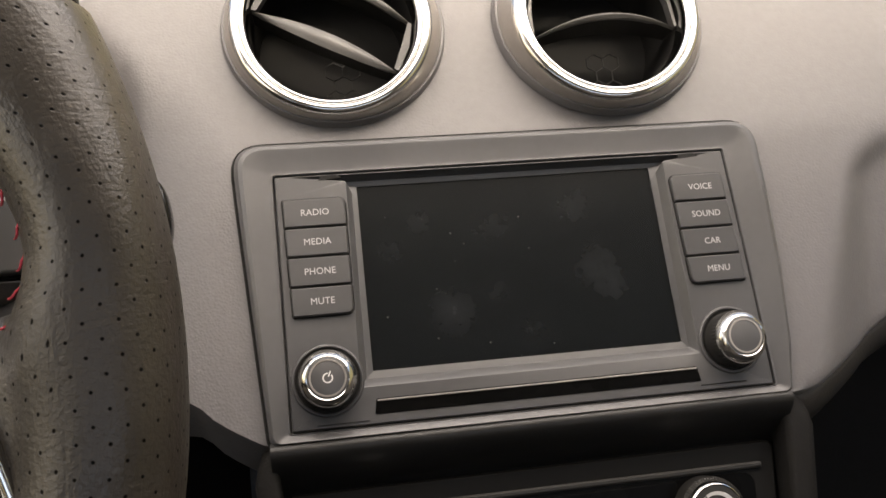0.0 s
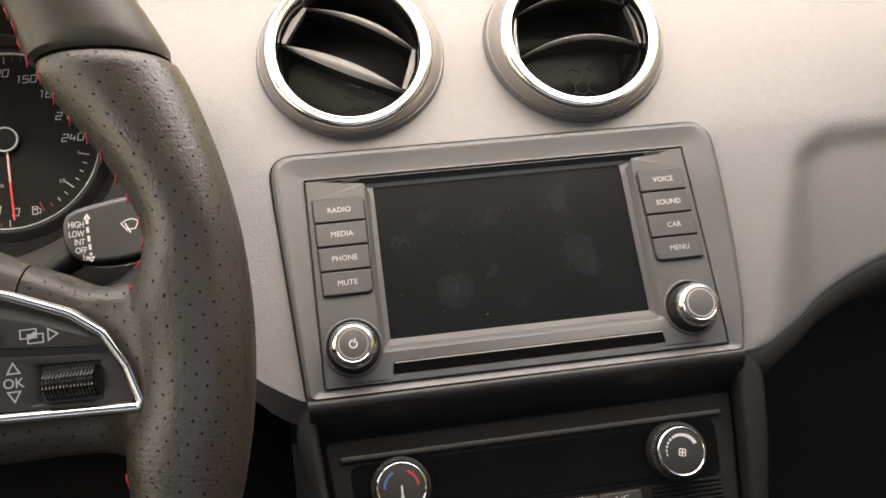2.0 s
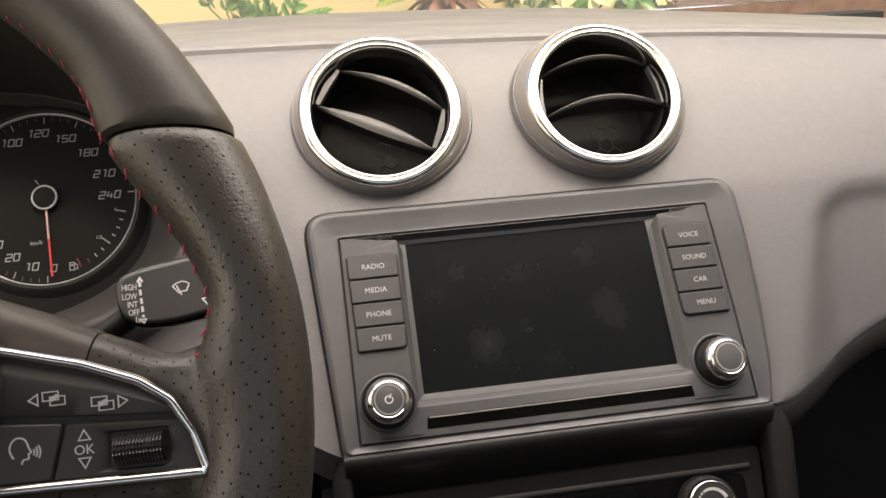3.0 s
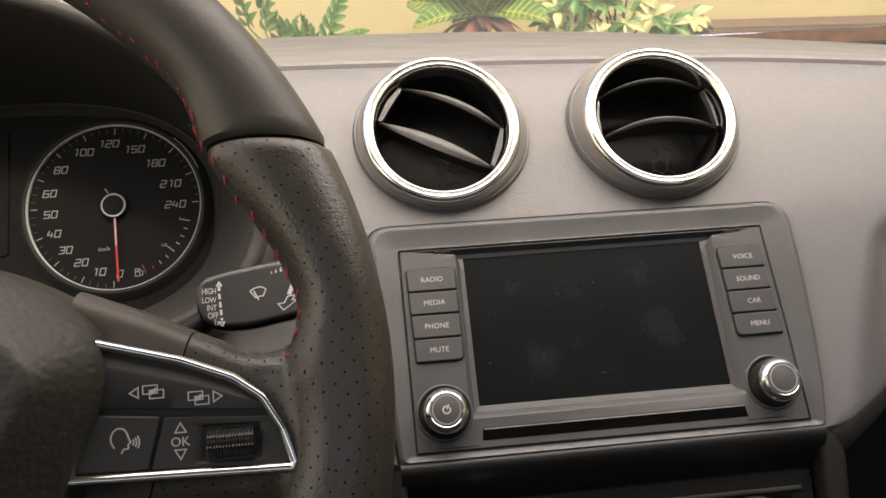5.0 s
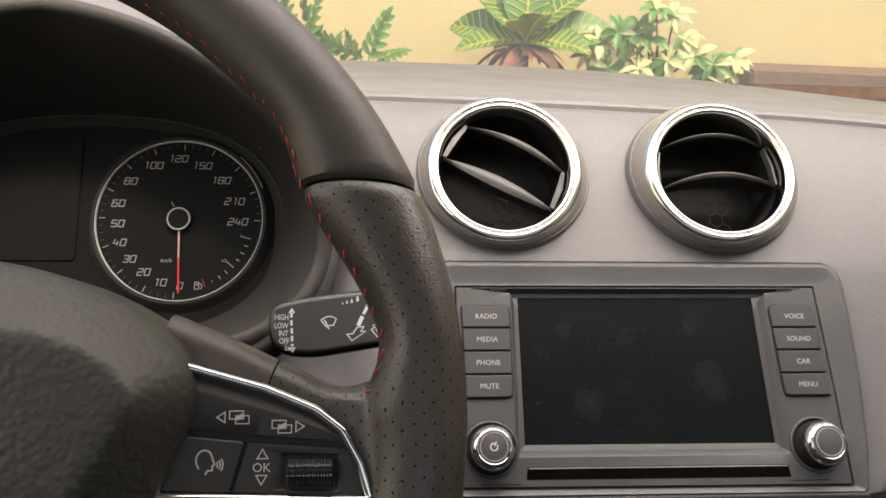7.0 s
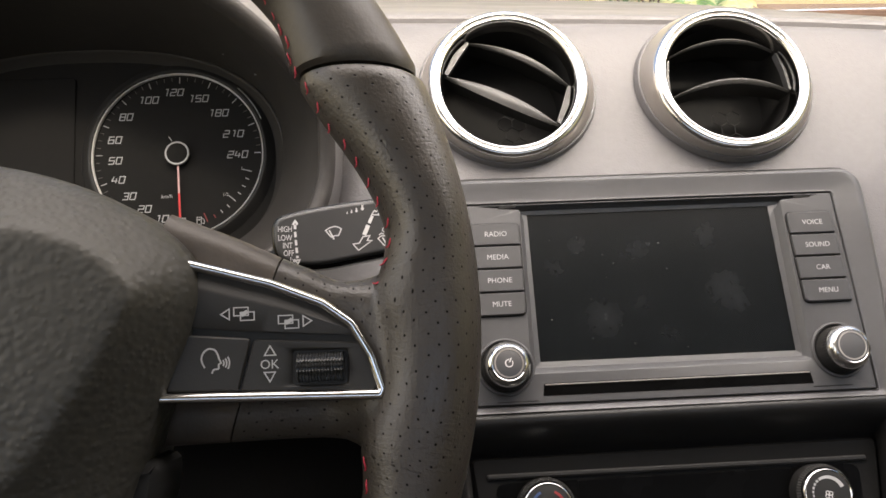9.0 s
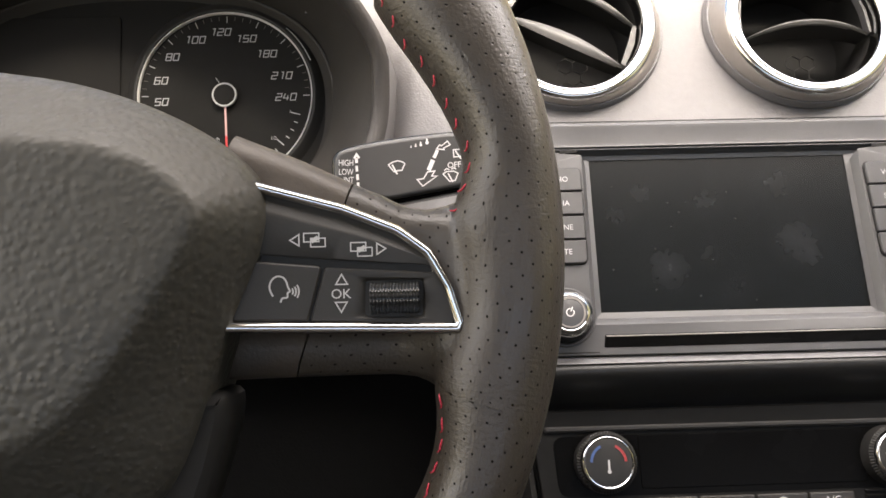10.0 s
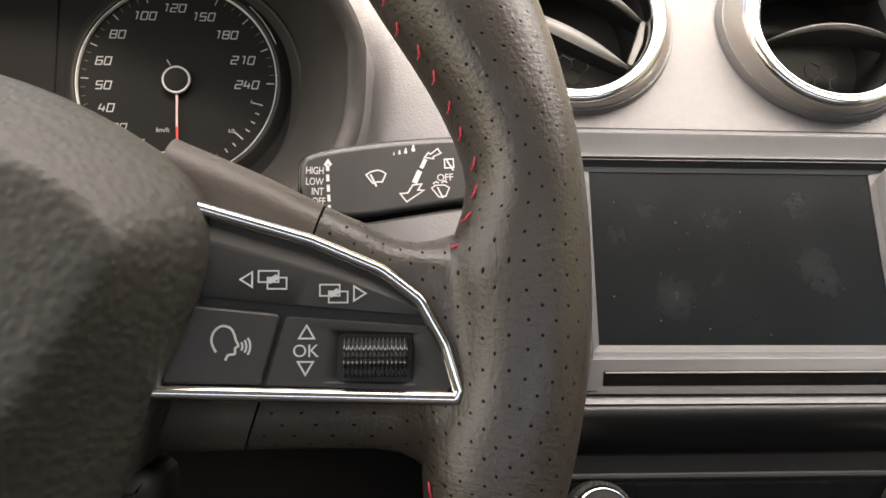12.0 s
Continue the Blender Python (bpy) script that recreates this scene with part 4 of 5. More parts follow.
part("symbol", join(ribbon([(11.5, -46), (11.5, -41.4), (14.2, -41.4), (14.2, -46), (11.2, -46)], 0.45, 0.9), ribbon([(14.6, -42), (16, -43.2), (16, -45.6), (14.8, -45.4)], 0.4, 0.9), ribbon([(12.2, -43), (13.6, -43)], 0.9, 0.9)), GREY, dial, "fuel pump symbol")
part("symbol", ribbon([(-6.4, 12.4), (-4.4, 9.4)], 0.5, 0.9), GREY, dial)
hub = part("hub", lathe([(7.6, 1), (7.6, -3.2), (6.6, -3.9), (0.4, -4.0)], 0, 0, 0, 48), DIALF, clus, "black needle hub")
part("hub_ring", lathe([(7.7, -2.4), (7.6, -4.0), (7.0, -4.2), (6.5, -3.8)], 0, 0, 0, 48, (False, False)), GREY, hub, "pale ring round the hub", 60)
nd = part("needle", loft([at([(x0, -7), (x1, -7), (x1 + 0.6 * 0, -7.5), (x0, -7.5)], y) for x0, x1, y in ((-1.1, 1.1, -1.4), (-1.1, 1.1, -2.4))]), GREY, clus)
part("root", ribbon([(0.25, -7.6), (0.9, -26)], 1.1, -1.4, 0.8), material("needle_root", (0.50, 0.30, 0.29), 0.5), nd)
part("tip", ribbon([(0.9, -26), (1.9, -49.0)], 1.1, -1.4, 0.8), material("needle_red", (0.55, 0.03, 0.03), 0.4), nd, "red needle tip")
part("chord", ribbon(ring_pts(0, 0, 57.6, 22, 48, 14), 0.5, -2.35, 0.1), GREY, clus)

# ---- wiper stalk ----
stalk = thing("wiper_stalk", PANEL @ pose(-0.172, -0.1092, 0.0012, 6, -4, 0), (-95, 10, -40), "black wiper stalk with white printed symbols", "wiper stalk")
sl_line = spline([(-27.8, 1), (-27.0, 6.4), (-23.5, 9.8), (-12, 11.8), (8, 13.2), (27, 13.2), (33.5, 11.0), (36, 5), (36, -5), (32.5, -10.5), (20, -12.0), (5, -13.4), (-8, -14.4), (-19, -13.2), (-25.6, -9.6), (-27.6, -4)], 64, True)
part("shell", loft([at(inset(sl_line, 2.0), 15), at(inset(sl_line, 0.4), 11), at(sl_line, 6), at(sl_line, 2.5), at(inset(sl_line, 0.5), 1.2), at(inset(sl_line, 1.2), 0.9)]), GLOSS, stalk, "glossy black shell", 50)
part("face", loft([at(inset(sl_line, 1.3), 1.6), at(inset(sl_line, 1.3), 0.2), at(inset(sl_line, 1.7), -0.5), at(inset(sl_line, 2.4), -0.9), at(inset(sl_line, 3.0), -1.0)]), STALK, stalk, "dark grey satin face", 50)
part("arm", tube(spline([(-22, 9, -5), (-40, 12, -14), (-62, 20, -24), (-92, 30, -34)], 12), [6, 5.4, 5.0, 5.0, 5.0, 5.2, 5.4, 5.6, 5.8, 6, 6.2, 6.4], 12), BLACK, stalk)
Y = -1.05
for w, x, z in (("HIGH", -21.7, 3.2), ("LOW", -22.0, -0.5), ("INT", -21.2, -3.9), ("OFF", -21.0, -7.2), ("1x", -19.8, -10.2)):
    part("lettering", lettering(w, 3.5, x, Y - 0.02, z, 0.95, 0.0, 0.74, 5), WHITE, stalk, "small white letters %s" % w)
for z0, z1 in ((-0.6, 1.7), (-4.1, -1.8), (-7.4, -5.1), (-9.6, -8.6)):
    part("bar", ribbon([(-17.6, z0), (-17.6, z1)], 1.0, Y), WHITE, stalk)
part("arrow", join(ribbon([(-17.5, 2.9), (-17.4, 4.8)], 1.1, Y), ribbon([(-18.3, 4.8), (-17.2, 6.3), (-16.3, 4.8)], 0.9, Y)), WHITE, stalk)
part("arrow", ribbon([(-18.6, -10.4), (-17.6, -12.0), (-16.6, -10.4)], 0.45, Y, closed=True), WHITE, stalk)
part("symbol", join(ribbon([(-4.9, 0.9), (-3.2, 1.9), (-1.0, 2.3), (0.6, 1.8), (1.7, 0.9), (0.3, -1.8), (-1.2, -1.7), (-2.9, -2.1)], 0.45, Y, closed=True), ribbon([(-3.4, 0.9), (-1.7, -3.2)], 0.6, Y)), WHITE, stalk, "white wiper symbol")
for k, (x, z) in enumerate(((4.8, 7.4), (6.7, 7.7), (8.8, 8.0), (11.4, 8.7))):
    part("drop", lathe([(0.3 + 0.13 * k, 0.1), (0.3 + 0.13 * k, 0.0), (0.05, 0.0)], x, Y, z, 10), WHITE, stalk)
    part("drop", ribbon([(x, z), (x + 0.1, z + 0.7 + 0.3 * k)], 0.34 + 0.12 * k, Y), WHITE, stalk)
part("bar", ribbon([(11.0, -2.7), (13.1, 1.3)], 1.7, Y), WHITE, stalk)
part("bar", ribbon([(13.6, 2.2), (15.3, 5.2)], 1.3, Y), WHITE, stalk)
part("arrow", ribbon([(10.4, -3.4), (13.4, -3.2), (12.0, -5.2), (14.0, -5.4), (8.0, -9.0), (6.0, -6.1), (8.6, -6.0)], 0.45, Y, closed=True), WHITE, stalk)
part("arrow", ribbon([(15.0, 5.8), (16.4, 7.4), (17.0, 6.8), (19.6, 8.6), (20.6, 7.0), (17.9, 5.9), (18.0, 5.2)], 0.4, Y, closed=True), WHITE, stalk)
part("lettering", lettering("OFF", 3.3, 21.4, Y, -1.5, 0.95), WHITE, stalk, "small white letters OFF")
part("symbol", join(ribbon([(16.6, -4.8), (18.0, -3.9), (21.0, -4.0), (22.6, -5.0), (21.2, -7.8), (18.9, -8.0)], 0.4, Y, closed=True), ribbon([(18.6, -4.6), (20.2, -8.4)], 0.5, Y),
                    ribbon([(17.2, -3.4), (18.2, -2.7), (19.2, -3.2)], 0.4, Y), ribbon([(20.0, -3.2), (21.0, -2.6), (22.0, -3.2)], 0.4, Y)), WHITE, stalk)
part("symbol", join(ribbon([(21.6, 1.8), (21.6, 4.8), (24.6, 4.8), (24.6, 1.8)], 0.4, Y, closed=True), ribbon([(22.4, 4.4), (24.4, 0.8)], 0.5, Y)), WHITE, stalk)

# ---- steering wheel ----
wheel = thing("steering_wheel", WHEEL, (0, 60, 0), "black leather sports steering wheel with red stitching", "steering wheel")
RIN = ((-180, 165), (-60, 165), (-30, 166.5), (-24, 166.9), (-20.2, 165.3), (-17.4, 163), (-15.6, 160), (-13.4, 159.4), (-11.2, 162.5), (-8, 164), (-2.5, 164), (0.5, 162), (2.4, 160.6), (4, 162), (6, 165.6), (8.4, 168), (11, 167), (14, 165), (18.8, 161), (23, 158), (26.5, 157.6), (30, 159.5), (35, 163.5), (48, 163.5), (70, 165), (180, 165))
RIM_X, RIM_Y, RIM_OUT, RIM_HALF = -4.5, 20.0, 195.5, 18.0


def inner(deg):
    return sum(lerp(RIN, deg + 0.5 * k) for k in range(-4, 5)) / 9


def rim_front(x, z):
    """The depth of the rim's skin towards the driver over a place in the wheel's plane."""
    deg, r = math.degrees(math.atan2(z, x - RIM_X)), math.hypot(x - RIM_X, z)
    ri = inner(deg)
    u = abs(r - (ri + RIM_OUT) / 2) / ((RIM_OUT - ri) / 2)
    return 99.0 if u >= 1 else RIM_Y - RIM_HALF * (1 - u ** 2.2) ** (1 / 2.2)


def melt(a, b, k):
    h = max(k - abs(a - b), 0) / k
    return min(a, b) - h * h * k / 4


def rim_point(deg, t, grow=0.0):
    """The rim's skin: deg round the wheel, t round the section (0 outside, 270 towards the driver)."""
    ri = inner(deg)
    rc, hw, hd = (ri + RIM_OUT) / 2, (RIM_OUT - ri) / 2 + grow, RIM_HALF + grow
    c, s = math.cos(radians(t)), math.sin(radians(t))
    e = 2.2
    q = (abs(c) ** e + abs(s) ** e) ** (-1 / e)
    lean = 3.0 * max(0.0, 1 - abs(deg - 26.5) / 16)
    r, a = rc + hw * q * c, radians(deg - lean * q * c)
    return (RIM_X + r * math.cos(a), RIM_Y + hd * q * s, r * math.sin(a))


def rim_section(deg, n=32, grow=0.0):
    return [rim_point(deg, 360 * k / n, grow) for k in range(n)]


def rim_arc(d0, d1, step=2.0):
    n = max(2, round(abs(d1 - d0) / step))
    ends = []
    for k in range(n + 1):
        d = d0 + (d1 - d0) * k / n
        ends.append(rim_section(d, grow=-1.4 if k in (0, n) else 0))
        if k in (0, n - 1):
            ends.append(rim_section(d + (d1 - d0) / n * (0.4 if k == 0 else 0.6)))
    return loft(ends, (True, True), uv=True)


part("grip", rim_arc(-62, 26.3), PERF, wheel, "perforated black leather thumb grip")
part("grip", rim_arc(26.7, 152), LEATHER, wheel, "smooth black leather")
part("grip", rim_arc(152.4, 240), PERF, wheel, "perforated black leather thumb grip")
part("grip", rim_arc(240.4 - 360, -62.4), LEATHER, wheel, "smooth black leather")
TOP = ((78, 35), (100, 27), (112, 22), (124, 17), (134, 13.6), (142, 11.4), (149, 10.4), (154, 11.2), (158, 12.6), (162, 14), (168, 16.5), (176, 20), (186, 24))
BOT = ((78, -40.6), (106, -40.2), (135, -39.8), (142, -40.0), (146, -40.8), (149, -42.4), (152, -44.6), (156, -46.4), (164, -47.5), (174, -51), (186, -56))
YF = ((78, 15), (140, 13.2), (150, 11.8), (156, 10.2), (160, 8.6), (163, 7.0), (166, 5.4), (170, 3.9), (176, 2.8), (186, 2.6))


def spoke_loop(x, n=10, lean=True):
    zt, zb, yf, yb = lerp(TOP, x), lerp(BOT, x), lerp(YF, x), 38
    loop = []
    for cx, cz, a0 in ((yf, zt, 90), (yf, zb, 180), (yb, zb, 270), (yb, zt, 0)):
        r = (14.0 if cz == zb else 7.0 + 7.0 * smooth(148, 163, x)) if cx == yf else 9.0
        oy = cx + (r if cx == yf else -r)
        oz = cz + (r if cz == zb else -r)
        for k in range(n):
            a = radians(a0 + 90 * k / (n - 1))
            loop.append((oy + r * math.cos(a), oz + r * math.sin(a)))
        if a0 == 90:
            z0, z1 = zt - r, zb + 14.0
            loop += [(yf, z0 + (z1 - z0) * k / 24) for k in range(1, 24)]
    # below the switches the face lies further back
    loop = [(y + 9 * smooth(-18, -29, z) * (1 - smooth(140, 156, x)) * max(0.0, (yb - 9 - y) / (yb - 9 - yf)), z) for y, z in loop]
    w = 0.33 * (1 - smooth(126, 150, x)) if lean else 0
    return [(x + w * (z + 6), melt(y, rim_front(x, z) - 0.12 + 0.6 * smooth(168, 175.8, x), 1.0 + 7 * (1 - smooth(158, 172, x))) if x > 148 and y < 20 else y, z) for y, z in loop]


for s in (1, -1):
    flip = Matrix.Diagonal((s, 1, 1, 1))
    xs_s = [119.2, 119.8] + [122 + 1.5 * k for k in range(36)] + [175.8]
    ls = [spoke_loop(x) for x in xs_s]
    part("spoke", turn(loft(ls, uv=True), flip), PERF, wheel, "perforated leather spoke")
    part("spoke_cover", turn(loft([spoke_loop(x) for x in (78, 84, 90, 96, 102, 108, 113, 117, 118.6)], uv=True), flip), SPOKE, wheel, "smooth black spoke cover")
    # switch plate
    plate = rpoly([(84, -25.2), (158.4, -27.4), (160.0, -24.0), (156.6, -13), (150.6, -2.2), (141.4, 4.8), (125, 11.6), (92, 21)], [1.5, 2, 1.5, 8, 8, 14, 20, 2], 4)
    ch = part("chrome_trim", turn(loft([at(plate, 27), at(plate, 10.4), at(inset(plate, 0.2), 9.0), at(inset(plate, 0.6), 8.0), at(inset(plate, 1.2), 7.6), at(inset(plate, 2.2), 7.7), at(inset(plate, 3.1), 8.4), at(inset(plate, 3.5), 9.6), at(inset(plate, 3.6), 13)], (False, False)), flip), CHROME, wheel, "polished chrome trim round the switches", 60)
    sw = part("switch_plate", turn(slab(inset(plate, 3.2), 10.6, 15, 0.3), flip), BLACK, wheel, "black switch plate")

    def key(name, pts, r, front, mat=KEY, lab="", soft=0.6):
        return part(name, turn(slab(rpoly(pts, r, 4), front, 12, soft), flip), mat, sw, lab)

    # upper rocker, with a facet along its upper edge
    up_row = [(101, 17.2), (108, 14.6), (116, 12.0), (124.7, 9.2), (131, 7.0), (137.3, 4.6), (142.6, 1.9), (147, -0.8), (150, -4.0), (151.4, -6.6)]
    mid_row = [(101, 10.4), (108, 8.2), (116, 5.9), (124.7, 3.4), (131, 1.5), (136.4, -0.4), (141, -2.2), (145.2, -3.8), (148.6, -5.4), (150.8, -6.8)]
    low_row = [(96.6, -2.4), (104, -3.1), (112, -3.95), (120, -4.75), (128, -5.4), (134, -5.85), (139, -6.2), (144, -6.5), (148, -6.8), (150.4, -7.1)]
    up_row, mid_row, low_row = ([p[:2] for p in spline([(x, z, 0) for x, z in row], 28)] for row in (up_row, mid_row, low_row))
    face = loft([at(up_row, 13), at(up_row, 11.0), at(between(up_row, mid_row, 0.05), 10.4), at(between(up_row, mid_row, 0.93), 8.75), at(mid_row, 8.5), at(between(mid_row, low_row, 0.08), 8.5),
                 at(between(mid_row, low_row, 0.94), 8.9), at(low_row, 9.3), at(low_row, 13)], (False, False), closed=False)
    part("button", turn(face, flip), KEY, sw, "black rocker with a bevelled upper edge")
    key("button", [(92, -21.9), (114.0, -22.3), (118.2, -6.5), (95.6, -4.3)], [0.8, 1, 1.6, 1], 9.2)
    rim_line = rpoly([(114.6, -22.6), (155.6, -24.4), (156.6, -23.0), (154.8, -15.0), (152.4, -9.2), (119.0, -6.9)], [0.8, 1.2, 1, 4, 1.5, 1.4], 4)
    pocket = rpoly([(130.9, -21.6), (147.0, -21.9), (147.2, -17.0), (147.4, -14.2), (147.4, -11.3), (131.2, -11.1)], [1.4, 1.4, 0.5, 0.5, 1.4, 1.4], 4)
    part("surround", turn(loft([at(rim_line, 12), at(rim_line, 9.8), at(inset(rim_line, 0.4), 9.2), at(between(rim_line, pocket, 0.72), 9.2), at(between(rim_line, pocket, 0.9), 9.7), at(pocket, 11.0), at(pocket, 12.6)], (False, False)), flip), KEY, sw)
    part("pocket", turn(loft([at(inset(pocket, -0.3), 13), at(inset(pocket, -0.3), 12.2)]), flip), VOID, sw)
    if s > 0:
        rl = []
        nr = 15
        for k in range(-2, 4 * nr + 3):
            x = 132.0 + 14.4 * max(0, min(4 * nr, k)) / (4 * nr)
            rr = 4.0 + (0.7 if k % 4 in (1, 2) else 0.0)
            if k in (-2, 4 * nr + 2):
                rr = 3.4
            rl.append([(x, 11.0 + (rr + (0.55 if j % 4 in (1, 2) else 0)) * 0.95 * math.sin(2 * math.pi * j / 64), -16.4 + (rr + (0.55 if j % 4 in (1, 2) else 0)) * 0.88 * math.cos(2 * math.pi * j / 64)) for j in range(64)])
        part("roller", loft(rl), ROLLER, sw, "knurled black thumb roller")
        part("lettering", lettering("OK", 4.0, 123.7, 9.1, -14.9, 1.0), GREY, sw, "pale letters OK")
        part("arrow", ribbon([(122.2, -12.0), (123.9, -9.1), (125.6, -12.0)], 0.38, 9.15, closed=True), GREY, sw)
        part("arrow", ribbon([(122.0, -17.2), (123.7, -20.1), (125.4, -17.2)], 0.38, 9.15, closed=True), GREY, sw)
        head = spline([(104.0, -15.0, 0), (103.2, -13.4, 0), (103.0, -11.9, 0), (103.7, -10.2, 0), (105.2, -9.2, 0), (107.0, -9.6, 0), (107.9, -10.9, 0), (108.3, -12.3, 0), (108.9, -13.6, 0), (108.2, -14.1, 0), (108.1, -15.4, 0), (106.7, -15.6, 0), (106.1, -16.8, 0)], 40)
        part("symbol", ribbon([(p[0], p[1]) for p in head], 0.5, 9.15), GREY, sw, "speaking head symbol")
        for k in range(3):
            part("symbol", ribbon(ring_pts(108.2, -13.7, 1.6 + 0.85 * k, -34, 34, 6), 0.45, 9.15), GREY, sw)
        for d, xa, zz in ((-1, 109.2, 1.15), (1, 137.0, -1.9)):
            part("arrow", ribbon([(xa, zz), (xa - 2.6 * d, zz + 1.65), (xa - 2.6 * d, zz - 1.65)], 0.38, 8.5, closed=True), GREY, sw)
            xr = xa + (4.0 if d < 0 else -10.2)
            for dx, dz, w, h in ((0, 0.35, 4.4, 2.5), (2.0, -1.15, 4.2, 2.5)):
                x0, z0 = xr + dx, zz + dz - 0.9
                part("symbol", ribbon([(x0, z0), (x0 + w, z0), (x0 + w, z0 + h), (x0, z0 + h)], 0.34, 8.5, closed=True), GREY, sw)
            part("symbol", ribbon([(xr + 2.2, zz - 0.5), (xr + 4.2, zz + 0.7)], 1.2, 8.48), GREY, sw)

# airbag cover
HALF_OUT = [(0, 56), (34, 52.5), (54, 48), (72, 41), (89, 31), (99.5, 21), (103.5, 11), (102.5, 1), (98, -11), (92.5, -24), (86, -42), (76, -67), (60, -82), (30, -88)]
HALF_RDG = [(0, 30), (40, 28), (62, 25.6), (76, 20), (84, 13), (86.5, 7), (84.5, 1), (79, -9), (72.5, -19.5), (65, -31), (55, -43), (45, -50), (30, -56), (14, -60)]


def mirrored(half):
    return half + [(-x, z) for x, z in half[::-1] if x > 0.01]


po_, pr_ = spline(mirrored(HALF_OUT), 120, True), spline(mirrored(HALF_RDG), 120, True)
MIDDLE = [(0, -12)] * 120
bm = loft([at(po_, 40), at(po_, 16), at(inset(po_, 0.6), 11), at(between(po_, pr_, 0.08), 7.4), at(between(po_, pr_, 0.24), 3.6), at(between(po_, pr_, 0.55), -2.8), at(between(po_, pr_, 0.86), -9.2),
           at(between(po_, pr_, 0.95), -10.8), at(between(pr_, MIDDLE, 0.02), -11.5), at(between(pr_, MIDDLE, 0.07), -11.7), at(between(pr_, MIDDLE, 0.4), -11.4), at(between(pr_, MIDDLE, 0.75), -11.2), at(between(pr_, MIDDLE, 0.99), -11.2)])
part("airbag_cover", bm, PAD, wheel, "dark grey grained airbag cover", 60)
low = [(-91, -42), (-90, -52), (-87, -64), (-82, -79), (-72, -110), (-52, -145), (-46, -166), (46, -166), (52, -145), (72, -110), (82, -79), (87, -64), (90, -52), (91, -42)]
part("lower_spoke", slab(rpoly(low, 6, 3), 11, 34, 4), LOWSPOKE, wheel, "black lower spoke")
part("boss", lathe([(58, 30), (55, 50), (48, 62)], 0, 0, -14, 48), BLACK, wheel)
# stitches along the inner edge
st = bmesh.new()
st = tube(spline([(-2.0, 0.3, 1.0), (-1.5, -0.4, 0.2), (0.6, -0.6, -0.1), (2.0, 0.2, -0.6)], 6), [0.16, 0.26, 0.30, 0.30, 0.28, 0.2], 6)
for v in st.verts:
    v.co /= 1000
stitch_mesh = bpy.data.meshes.new("stitch")
st.to_mesh(stitch_mesh)
st.free()
stitch_mesh.materials.append(RED)
rnd_s = random.Random(3)
for d0, d1 in ((3.4, 96.0), (-78, -14.4)):
    n = int((d1 - d0) / 2.15)
    for k in range(n):
        d = d0 + (d1 - d0) * k / n + rnd_s.uniform(-0.15, 0.15)
        if d > 1 or d < -14:
            p = Vector(rim_point(d, 180 + rnd_s.uniform(20, 30), 0.15))
            a = radians(d)
            ob = new("stitch", stitch_mesh)
            ob.parent = wheel
            ob.matrix_local = Matrix.Translation((p - Vector((0, 60, 0))) / 1000) @ Matrix.Rotation(-(a + math.pi / 2 - lerp(((-80, -0.5), (-35, -0.32), (-25, -0.25), (-20, -0.35), (-17, -0.6), (-14.5, -1.3), (2, 1.4), (5, 0.93), (8, 0.33), (12, 0.0), (20, -0.03), (30, 0.1), (45, 0.0), (100, -0.25)), d) - rnd_s.uniform(-0.2, 0.2)), 4, "Y") @ Matrix.Scale(0.7 if d > 35 else 1.0, 4)

column = thing("steering_column", WHEEL, (0, 210, -60), "black plastic steering column shroud behind the wheel", "steering column")
part("shroud", loft([at(rpoly([(-w, -w * 1.5), (w, -w * 1.5), (w, -w * 0.55), (-w, -w * 0.55)], 12, 5), y) for w, y in ((30, 60), (34, 68), (37, 120), (40, 210))]), VOID, column)


# ---- plants outside ----
def leaf(length, width, droop, n=10):
    """A leaf from its stalk at the origin along x, with a raised midrib and drooping tip."""
    rows = []
    for k in range(n + 1):
        t = k / n
        w = width * math.sin(math.pi * min(1, t * 0.93 + 0.04)) ** 0.8 / 2
        zc = length * (0.25 * t - droop * t * t)
        rows.append([(length * t * (1 - 0.12 * t), w * s, zc + abs(s) * w * 0.35) for s in (-1, -0.5, 0, 0.5, 1)])
    return loft(rows, (False, False), closed=False)


def metric(name, bm, mat, parent, m, label=""):
    me = bpy.data.meshes.new(name)
    bm.to_mesh(me)
    bm.free()
    me.shade_smooth()
    me.materials.append(mat)
    ob = new(name, me)
    ob.parent = parent
    ob.matrix_local = m
    return tagged(ob, label)


def variegated(length, width):
    """A broad green leaf, and its yellow midrib and side veins."""
    green = leaf(length, width, 0.30)
    veins = None
    n = 11
    for s in (-1, 0, 1):
        for k in range(1, n if s else 2):
            t0 = k / n
            pts = []
            for j in range(7):
                f = j / 6
                if s:
                    t, w = t0 + 0.10 * f, 0.88 * f
                else:
                    t, w = f * 0.97, 0.0
                half = width * math.sin(math.pi * min(1, t * 0.93 + 0.04)) ** 0.8 / 2
                pts.append((length * t * (1 - 0.12 * t), s * w * half, length * (0.25 * t - 0.30 * t * t) + w * half * 0.35 + 0.002))
            piece = tube(pts, 0.0062 if s == 0 else 0.0036, 5)
            veins = join(veins, piece) if veins else piece
    return green, veins


def plant_root(name, x, y, label, category="plant", group=""):
    ob = new(name)
    ob.matrix_world = GARDEN @ pose(x, y, 0.72)
    return tagged(ob, label, category, group)


